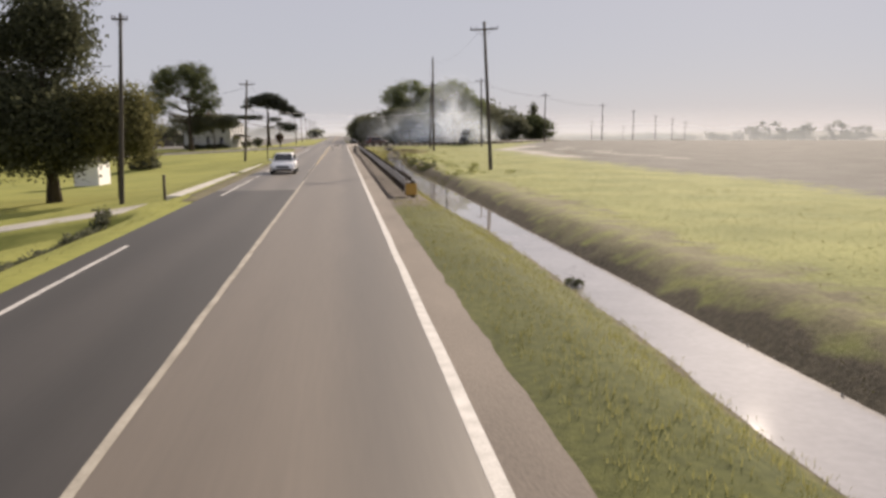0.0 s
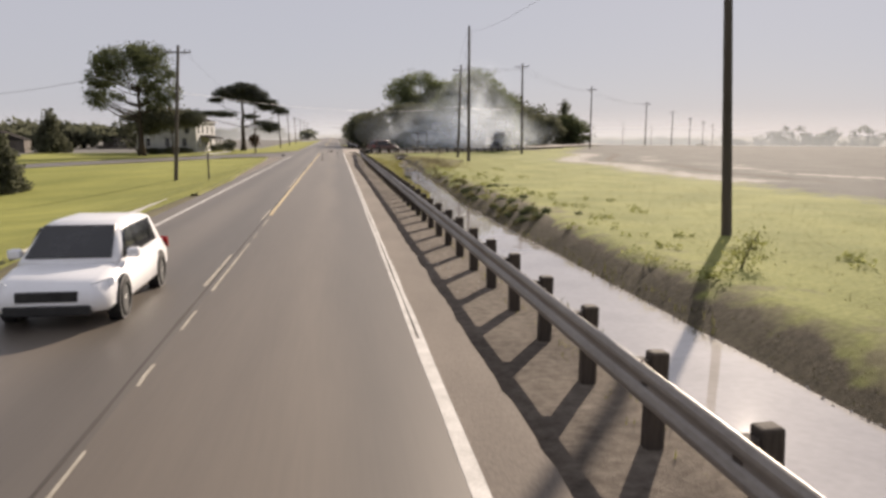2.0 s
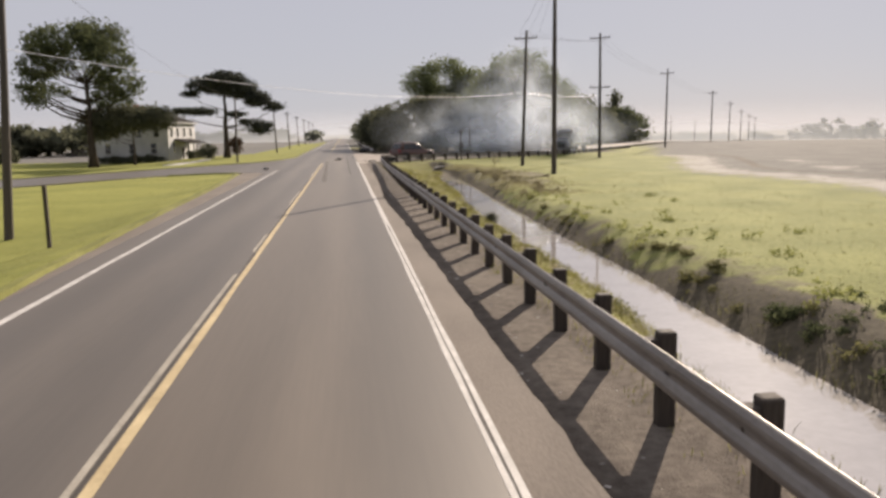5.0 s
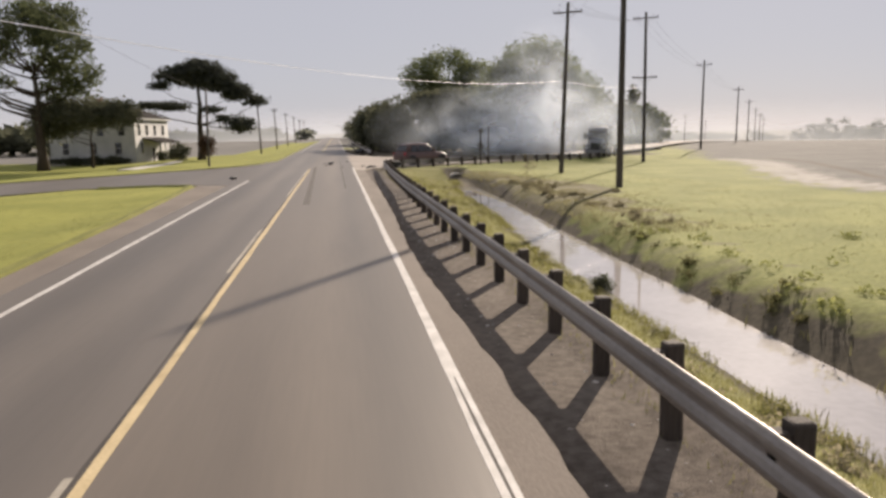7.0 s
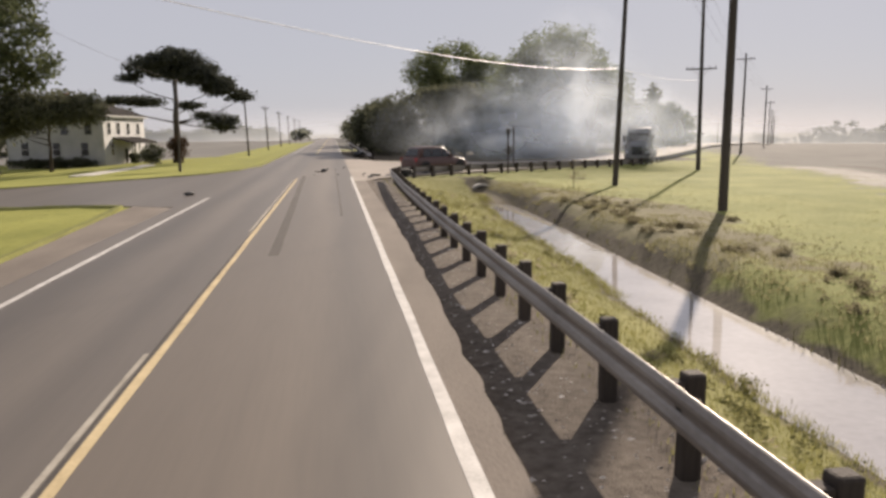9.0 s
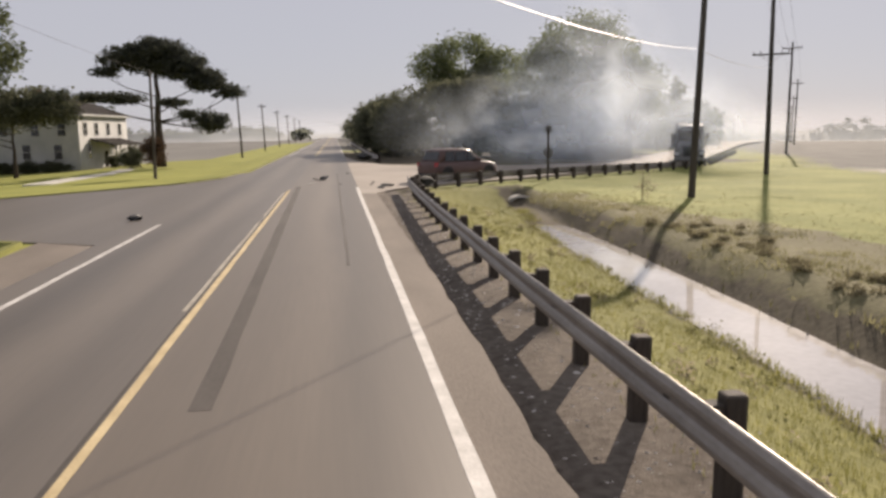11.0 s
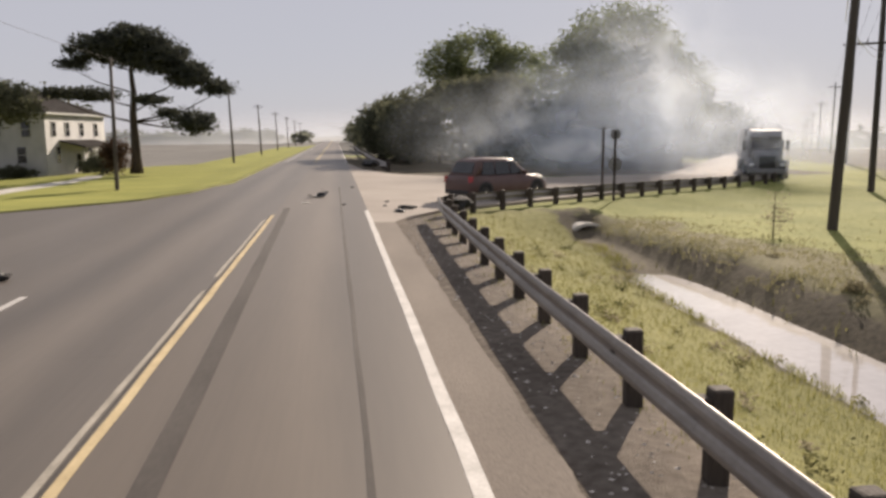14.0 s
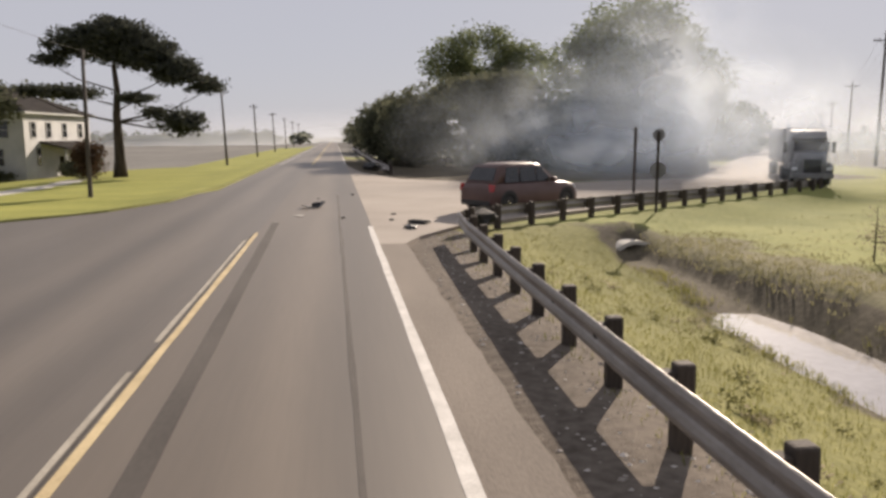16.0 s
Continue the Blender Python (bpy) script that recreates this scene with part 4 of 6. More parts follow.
tree(-38.5, 207.0, "broad old oak with open gaps in its crown", [(-2, 0, 19.0, 6.6, 6, 2.6), (-6.8, 1, 16.2, 3.2, 4, 2.9), (3.4, -1, 16.0, 3.6, 4.5, 2.9), (-8.4, 1, 12.6, 2.2, 3, 2.4), (5.2, 0, 12.4, 2.5, 3, 2.2), (1.0, 2, 13.8, 2.4, 2.5, 1.6), (-2.8, 0, 15.2, 1.6, 2, 1.2), (-4.6, 0, 11.4, 1.3, 2, 1.1), (2.6, 1, 10.6, 2.8, 3, 1.5), (-7.2, 0, 10.4, 1.6, 2, 1.2), (1.2, 3, 20.3, 4, 4, 2.0)], 17000, 0.25, LEAF_OAK, 14, 0.7, 17, hollow=0.45, spread=0.6, fork=0.22, clump=30, name="oak")
tree(-33.0, 209.5, "dark-leaved tree standing before the house", [(-2, 0, 7.1, 4.8, 3.5, 2.2), (3.4, 1, 7.3, 3.0, 2.6, 1.6), (-5, 0, 5.6, 2.5, 2.5, 2.0)], 14000, 0.2, LEAF_DARK, 6, 0.25, 22, hollow=0.4, spread=0.6)
tree(-40, 240, "dark tree standing over the house", [(0, 0, 6.5, 5.5, 5, 4.6), (5, 0, 5.5, 4, 4, 3.4), (-7, 0, 5.5, 5, 4, 4)], 6500, 0.4, LEAF_DARK, 8, 0.4, 18, hollow=0.4, spread=0.9)
pine_blobs = [(-2.6, 0, 12.0, 3.0, 3.0, 1.3), (0.4, 0, 12.8, 3.2, 3.2, 1.4), (2.9, 0, 11.3, 2.6, 2.6, 1.6), (5.4, 0, 9.7, 2.2, 2.2, 1.3), (7.9, 0, 8.4, 1.5, 1.5, 0.8), (0.9, 0.6, 11.2, 2.6, 2.4, 1.1), (5.4, 0.5, 5.0, 2.3, 1.8, 1.1), (3.4, 0, 5.9, 1.1, 1.2, 0.45), (-4.2, 0, 7.7, 3.0, 2.4, 0.5), (-7.4, 0.3, 7.9, 1.4, 1.4, 0.4), (1.9, 0, 7.2, 1.6, 1.4, 0.4), (-5.6, 0, 10.6, 1.2, 1.2, 0.5)]
tree(-19.54, 214.8, "tall flat-topped pine with a crooked bare trunk", pine_blobs, 32000, 0.2, LEAF_PINE, 12.0, 0.55, 19, hollow=0.1, spread=0.42, fork=0.42, lean=(0.25, 0), clump=24, flat=0.6, name="pine_tree", stout=0.3, reach=1)
tree(-22.3, 213.0, "round dark shrub at the foot of the pine", [(0, 0, 1.25, 1.4, 1.3, 1.2)], 2600, 0.12, LEAF_DARK, 1.4, 0.1, 20, hollow=0.3, spread=0.25, name="shrub")
tree(-14.6, 189.6, "small reddish round-headed tree beside the corner pole", [(0, 0, 2.3, 0.85, 0.85, 1.2)], 2200, 0.1, LEAF_RED, 2.2, 0.07, 21, hollow=0.2, spread=0.22, name="small_tree")
for k, (x, y, r) in enumerate(((-33.5, 221.5, 1.0), (-36.5, 222.3, 1.2), (-40, 223.2, 1.2), (-27.2, 225.0, 0.9), (-26.4, 229.0, 0.9))):
    tree(x, y, "low dark shrub against the house wall", [(0, 0, 0.7, r, r, 0.8)], 1300, 0.12, LEAF_DARK, 0.8, 0.06, 30 + k, hollow=0.3, spread=0.2, name="shrub")


def hedge(a, b, height, label, seed):
    """A clipped dark hedge between two spots."""
    rng = random.Random(seed)
    a, b = Vector(a), Vector(b)
    n = int((b - a).length / 0.45)
    base = root("hedge", a.x, a.y, land(a.x, a.y))
    tagged(base, label, "hedge")
    blobs, v, f = [], [], []
    for i in range(n + 1):
        p = a.lerp(b, i / n) - a
        blobs.append((p.x, p.y, height * 0.5, 0.42, 0.42, height * rng.uniform(0.42, 0.52)))
        tube(v, f, [(p.x, p.y, -0.1), (p.x + rng.uniform(-0.1, 0.1), p.y, height * 0.7)], [0.03, 0.012], 5)
    raw("trunk", v, f, BARK, base)
    v, f = leaves(blobs, 260 * n, 0.09, rng, 0.3, 14, 0.13)
    raw("crown", v, f, LEAF_DARK, base)


# added for the dark band of hedge and shade at the house foot
hedge((-31.3, 221.0), (-43.5, 224.3), 1.0, "low dark hedge standing for hedge and shade before the house", 91)

# woods beyond the crossing
tree(14.2, 222, "dense dark rounded tree at the edge of the wood", [(0, 0, 4.6, 9.0, 6, 5.0), (-5.5, 2, 3.6, 4.2, 5, 3.6), (3.5, 0, 6.6, 5.0, 5, 3.4), (6, -1, 3.5, 5, 5, 3.4)], 46000, 0.2, LEAF_DARK, 7, 0.4, 41, hollow=0.55, spread=0.42, clump=34)
tree(5.9, 232, "dark tree overhanging the verge", [(0, 0, 3.8, 2.8, 4, 3.7), (1.5, 4, 4.8, 3, 4, 3.4)], 14000, 0.2, LEAF_DARK, 6, 0.3, 42, hollow=0.45, spread=0.42)
tree(7.5, 285, "dark roadside trees farther along", [(0, 0, 4.5, 4.2, 6, 4.2), (0, 18, 4.5, 4.2, 6, 4.0)], 3800, 0.42, LEAF_DARK, 6, 0.3, 43, hollow=0.4, spread=0.8)
tree(23.5, 262, "tall airy tree with a ragged light crown", [(0, 0, 15.5, 6.5, 6, 4.4), (-5.5, 0, 14.5, 4, 4, 3.4), (6, 0, 14.0, 4.5, 5, 3.6), (0, 0, 9.5, 8, 6, 3.6)], 20000, 0.26, LEAF_LIGHT, 13, 0.5, 44, hollow=0.6, spread=0.8, clump=30)
tree(31.5, 219, "large spreading tree beside the side road", [(0, 0, 12.8, 6.6, 6, 4.6), (-5.5, 0, 9.0, 4.4, 5, 4.6), (6, 1, 9.0, 4.2, 5, 4.6), (0, 0, 6.2, 7.5, 6, 3.6), (7.4, 0, 4.6, 2.6, 4, 2.6)], 40000, 0.21, LEAF_LIGHT, 11, 0.55, 45, hollow=0.5, spread=0.7, clump=34)
tree(23.0, 213.5, "dense undergrowth tree at the edge of the wood", [(0, 0, 3.4, 4.0, 4, 3.4), (4, 0, 3.2, 3.5, 4, 3.0)], 14000, 0.2, LEAF_DARK, 4, 0.2, 46, hollow=0.4, spread=0.5)
tree(43.5, 238, "dark tree inside the wood", [(0, 0, 6.5, 5.5, 5, 5.6), (-5, 6, 9.5, 5.0, 5, 5.4)], 12000, 0.29, LEAF_DARK, 8, 0.4, 47, hollow=0.45, spread=0.8)
tree(56, 252, "low dark tree at the end of the wood", [(0, 0, 4.2, 6.0, 5, 4.0)], 4200, 0.4, LEAF_DARK, 5, 0.3, 48, hollow=0.45, spread=0.7)
tree(66.5, 262, "round dark tree at the end of the wood", [(0, 0, 4.6, 4.4, 4.4, 4.0), (4, 3, 3.8, 3.5, 4, 3.4)], 4200, 0.4, LEAF_OAK, 5, 0.3, 49, hollow=0.45, spread=0.7)
tree(69, 274, "narrow dark conifer above the wood", cone_blobs(15.2, 3.2), 3000, 0.42, LEAF_DARK, 13, 0.3, 50, hollow=0.3, spread=0.6, name="conifer")
tree(48, 262, "tree of the wood's second row", [(0, 0, 8.5, 7.5, 5, 5.5), (9, 4, 6.0, 6, 5, 5)], 5000, 0.45, LEAF_DARK, 9, 0.4, 51, hollow=0.45, spread=0.9)


def far_trees(name, spots, label, material, seed):
    """A distant belt of trees, one mesh of many crowns."""
    rng = random.Random(seed)
    blobs = []
    for x, y, r, h in spots:
        for _ in range(4):
            blobs.append((x + rng.uniform(-r, r), y + rng.uniform(-r, r), -far_fall(x, y) + h * rng.uniform(0.3, 0.7), r * rng.uniform(0.5, 0.9), r * 0.7, h * rng.uniform(0.25, 0.42)))
    v, f = leaves(blobs, 130 * len(spots), 1.6, rng, 0.4, 12, 1.6)
    tagged(raw(name, v, f, material), label, "woodland", kind="stuff")


rngf = random.Random(77)
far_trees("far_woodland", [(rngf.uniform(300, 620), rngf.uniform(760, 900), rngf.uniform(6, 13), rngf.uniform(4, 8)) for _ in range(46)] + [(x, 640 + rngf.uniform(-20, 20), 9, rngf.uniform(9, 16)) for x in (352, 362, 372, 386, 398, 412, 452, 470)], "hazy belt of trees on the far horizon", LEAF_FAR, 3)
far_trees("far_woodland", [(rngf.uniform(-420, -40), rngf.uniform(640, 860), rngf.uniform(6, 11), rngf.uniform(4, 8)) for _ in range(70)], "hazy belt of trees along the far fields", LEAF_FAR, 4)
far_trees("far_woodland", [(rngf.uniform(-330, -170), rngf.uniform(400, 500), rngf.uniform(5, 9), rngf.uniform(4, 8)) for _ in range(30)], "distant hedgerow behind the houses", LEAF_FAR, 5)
far_trees("hedgerow", [(rngf.uniform(-175, -66), rngf.uniform(285, 325), rngf.uniform(3, 5), rngf.uniform(3.5, 6.0)) for _ in range(60)], "dark hedgerow behind the far lawn", LEAF_DARK, 9)
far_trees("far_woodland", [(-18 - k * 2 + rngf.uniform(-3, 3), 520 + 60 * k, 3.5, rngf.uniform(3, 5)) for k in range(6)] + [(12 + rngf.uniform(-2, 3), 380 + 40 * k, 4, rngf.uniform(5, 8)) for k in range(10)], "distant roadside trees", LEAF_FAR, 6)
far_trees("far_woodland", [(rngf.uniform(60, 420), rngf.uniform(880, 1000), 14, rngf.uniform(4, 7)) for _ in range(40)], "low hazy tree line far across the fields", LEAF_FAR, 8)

# ---- buildings ----
def siding_wall(bm, x0, x1, z0, z1, y, depth=0.16, step=0.24):
    """Lapped boards standing on the plane y, facing -y."""
    prof, z = [(y + depth, z0)], z0
    while z < z1 - 0.02:
        t = min(z + step, z1)
        prof += [(y - 0.035, z), (y - 0.008, t)]
        z = t
    prof.append((y + depth, z1))
    a = [bm.verts.new((x0, p, q)) for p, q in prof]
    b = [bm.verts.new((x1, p, q)) for p, q in prof]
    n = len(prof)
    for k in range(n):
        bm.faces.new((a[k], b[k], b[(k + 1) % n], a[(k + 1) % n]))
    bm.faces.new(a)
    bm.faces.new(list(reversed(b)))
    bmesh.ops.recalc_face_normals(bm, faces=bm.faces)


def window(parent, m, w, h):
    """A sash window set on a wall; m places its lower middle on the wall plane, facing -y."""
    bm = bmesh.new()
    for x0, z0, x1, z1 in ((-w / 2 - 0.09, -0.09, w / 2 + 0.09, 0), (-w / 2 - 0.09, h, w / 2 + 0.09, h + 0.1), (-w / 2 - 0.09, 0, -w / 2, h), (w / 2, 0, w / 2 + 0.09, h), (-w / 2, h / 2 - 0.03, w / 2, h / 2 + 0.03)):
        box(bm, x0, -0.09, z0, x1, -0.037, z1)
    bmesh.ops.transform(bm, matrix=m, verts=bm.verts)
    frame_ob = part("window", bm, SIDING, parent, "white window frame")
    for z0, z1 in ((0, h / 2 - 0.03), (h / 2 + 0.03, h)):
        bm = boxed(-w / 2, -0.06, z0, w / 2, -0.042, z1)
        bmesh.ops.transform(bm, matrix=m, verts=bm.verts)
        part("pane", bm, GLASS, frame_ob)


def white_house():
    W, D, H = 13.0, 15.0, 6.7
    base = root("house", -30.6, 222.8, land(-33.6, 223.6) + 0.3, -7)
    tagged(base, "two-storey white sided farmhouse with a dark hipped roof", "house")
    # local axes: the shaded front runs to -x from the corner, the lit side runs to +y
    bm = bmesh.new()
    siding_wall(bm, -W, 0, 0, H, 0)
    part("wall", bm, SIDING, base, "white lapped siding wall")
    bm = bmesh.new()
    siding_wall(bm, 0, D, 0, H, 0)
    bmesh.ops.transform(bm, matrix=pose(0, 0, 0, 0, 0, 90), verts=bm.verts)
    part("wall", bm, SIDING, base, "white lapped siding wall")
    part("wall", boxed(-W, D - 0.2, 0, -0.2, D, H), SIDING, base)
    part("wall", boxed(-W, 0.2, 0, -W + 0.2, D - 0.2, H), SIDING, base)
    part("foundation", boxed(-W - 0.1, -0.1, -1.2, 0.1, D + 0.1, -0.002), CONCRETE, base)
    bm = bmesh.new()
    e = 0.6
    a = [bm.verts.new(p) for p in ((-W - e, -e, H), (e, -e, H), (e, D + e, H), (-W - e, D + e, H), (-W / 2, 5, H + 2.9), (-W / 2, D - 5, H + 2.9))]
    for f in ((0, 1, 4), (1, 2, 5, 4), (2, 3, 5), (3, 0, 4, 5), (3, 2, 1, 0)):
        bm.faces.new([a[i] for i in f])
    part("roof", bm, ROOFING, base, "dark shingled hip roof")
    part("eaves", boxed(-W - e + 0.02, -e + 0.02, H - 0.22, e - 0.02, D + e - 0.02, H - 0.003), SIDING, base, "white boxed eaves")
    part("chimney", boxed(-W / 2 - 1.6, 6.2, H + 1.8, -W / 2 - 0.8, 7.0, H + 3.3, 0.03), surface("chimney_brick", (0.16, 0.07, 0.05), (0.26, 0.13, 0.1), 3, 20, 0.9, 0.05), base)
    for x in (-11.3, -9.0, -5.2, -2.0):
        window(base, pose(x, 0, 4.1), 0.95, 1.55)
    for x in (-10.6, -6.4, -2.6):
        window(base, pose(x, 0, 1.3), 0.95, 1.7)
    for y in (1.8, 5.0, 8.6, 12.4):
        window(base, pose(0, y, 4.15, 0, 0, 90), 0.95, 1.5)
    for y in (2.6, 10.6):
        window(base, pose(0, y, 1.3, 0, 0, 90), 0.95, 1.7)
    # porch along the lit side
    porch = part("porch", boxed(0.04, 3.2, -0.9, 2.6, 11.8, -0.05), CONCRETE, base, "porch floor")
    bm = bmesh.new()
    a = [bm.verts.new(p) for p in ((0.04, 2.9, 3.75), (2.9, 2.9, 3.05), (2.9, 12.1, 3.05), (0.04, 12.1, 3.75), (0.04, 2.9, 3.55), (2.9, 2.9, 2.85), (2.9, 12.1, 2.85), (0.04, 12.1, 3.55))]
    for f in ((0, 1, 2, 3), (7, 6, 5, 4), (0, 4, 5, 1), (1, 5, 6, 2), (2, 6, 7, 3), (3, 7, 4, 0)):
        bm.faces.new([a[i] for i in f])
    part("porch_roof", bm, ROOFING, porch)
    for y in (3.4, 6.2, 8.9, 11.6):
        part("porch_post", boxed(2.35, y - 0.09, -0.048, 2.53, y + 0.09, 2.9, 0.01), SIDING, porch)
    part("door", boxed(0.042, 7.0, 0, 0.09, 7.95, 2.1, 0.01), ROOFING, base, "dark front door")


white_house()


def small_building(x, y, turn, w, d, h, ridge, label, name="shed", paint=None, plain=False):
    paint = paint or SIDING
    base = root(name, x, y, land(x, y), turn)
    tagged(base, label, "shed" if name == "shed" else "house")
    bm = bmesh.new()
    siding_wall(bm, -w / 2, w / 2, 0, h, 0)
    part("wall", bm, paint, base)
    bm = bmesh.new()
    siding_wall(bm, 0, d, 0, h, 0)
    bmesh.ops.transform(bm, matrix=pose(w / 2, 0, 0, 0, 0, 90), verts=bm.verts)
    part("wall", bm, paint, base)
    part("wall", boxed(-w / 2, d - 0.15, 0, w / 2 - 0.2, d, h), paint, base)
    part("wall", boxed(-w / 2, 0.2, 0, -w / 2 + 0.15, d - 0.16, h), paint, base)
    bm = bmesh.new()
    a = [bm.verts.new(p) for p in ((-w / 2 - 0.3, -0.35, h), (w / 2 + 0.3, -0.35, h), (w / 2 + 0.3, d + 0.35, h), (-w / 2 - 0.3, d + 0.35, h), (0, -0.35, h + ridge), (0, d + 0.35, h + ridge))]
    for f in ((0, 1, 4), (1, 2, 5, 4), (2, 3, 5), (3, 0, 4, 5), (3, 2, 1, 0)):
        bm.faces.new([a[i] for i in f])
    part("roof", bm, ROOFING, base)
    if plain:
        return
    window(base, pose(-w * 0.2, 0, h * 0.4), w * 0.18, h * 0.38)
    part("door", boxed(w * 0.1, -0.07, 0.02, w * 0.1 + 0.9, -0.037, 2.0, 0.01), CONCRETE, base, "grey plank door")


small_building(-26.7, 85, -8, 2.6, 2.8, 2.5, 0.15, "small plain bright white shed behind the trees", paint=WHITE_PAINT, plain=True)
small_building(-78, 238, 10, 11, 8, 3.0, 2.2, "low weathered grey house far across the lawn", "house", BARN_WOOD)
small_building(-62, 292, 0, 16, 9, 3.2, 1.6, "long low weathered barn in the distance", "barn", BARN_WOOD)
small_building(-112, 250, 5, 12, 8, 3.0, 2.0, "low weathered house far across the lawn", "house", BARN_WOOD)

# ---- vehicles ----
def wheel(parent, x, y, r, w, side):
    base_bm = bmesh.new()
    prof = [(r * 0.62, -w / 2), (r * 0.9, -w / 2), (r, -w * 0.35), (r, w * 0.35), (r * 0.9, w / 2), (r * 0.62, w / 2)]
    rings = []
    for k in range(20):
        a = 2 * math.pi * k / 20
        rings.append([base_bm.verts.new((q * math.cos(a), u, q * math.sin(a))) for q, u in prof])
    for k in range(20):
        for i in range(len(prof)):
            j = (i + 1) % len(prof)
            base_bm.faces.new((rings[k][i], rings[k][j], rings[(k + 1) % 20][j], rings[(k + 1) % 20][i]))
    bmesh.ops.transform(base_bm, matrix=pose(x, y, r), verts=base_bm.verts)
    tyre = part("tyre", base_bm, RUBBER, parent, smooth=True)
    v, f = [], []
    tube(v, f, [(x, y - w * 0.3, r), (x, y + w * 0.3, r)], [r * 0.63, r * 0.63], 16)
    raw("rim", v, f, CHROME, tyre)
    v, f = [], []
    tube(v, f, [(x, y + side * w * 0.3, r), (x, y + side * w * 0.42, r)], [r * 0.2, r * 0.14], 10)
    raw("hub", v, f, CHROME, tyre)


def loft(stations, roundness=0.16):
    """A body from stations (x, half width, z low, z high), each a rounded section."""
    bm = bmesh.new()
    rings = []
    for x, hw, z0, z1 in stations:
        c = min(roundness, (z1 - z0) * 0.4)
        sec = [(-hw + c * 0.5, z0), (hw - c * 0.5, z0), (hw, z0 + c * 0.5), (hw, z0 + (z1 - z0) * 0.6), (hw - c * 0.5, z1 - c * 0.25), (hw - c * 1.3, z1), (-hw + c * 1.3, z1), (-hw + c * 0.5, z1 - c * 0.25), (-hw, z0 + (z1 - z0) * 0.6), (-hw, z0 + c * 0.5)]
        rings.append([bm.verts.new((x, y, z)) for y, z in sec])
    n = len(rings[0])
    for a, b in zip(rings, rings[1:]):
        for k in range(n):
            bm.faces.new((a[k], a[(k + 1) % n], b[(k + 1) % n], b[k]))
    bm.faces.new(list(reversed(rings[0])))
    bm.faces.new(rings[-1])
    bmesh.ops.recalc_face_normals(bm, faces=bm.faces)
    return bm


def quad_panel(pts, thick, out):
    bm = bmesh.new()
    o = Vector(out).normalized() * thick
    a = [bm.verts.new(Vector(p)) for p in pts]
    b = [bm.verts.new(Vector(p) + o) for p in pts]
    bm.faces.new(b)
    bm.faces.new(list(reversed(a)))
    n = len(a)
    for k in range(n):
        bm.faces.new((a[k], a[(k + 1) % n], b[(k + 1) % n], b[k]))
    bmesh.ops.recalc_face_normals(bm, faces=bm.faces)
    return bm


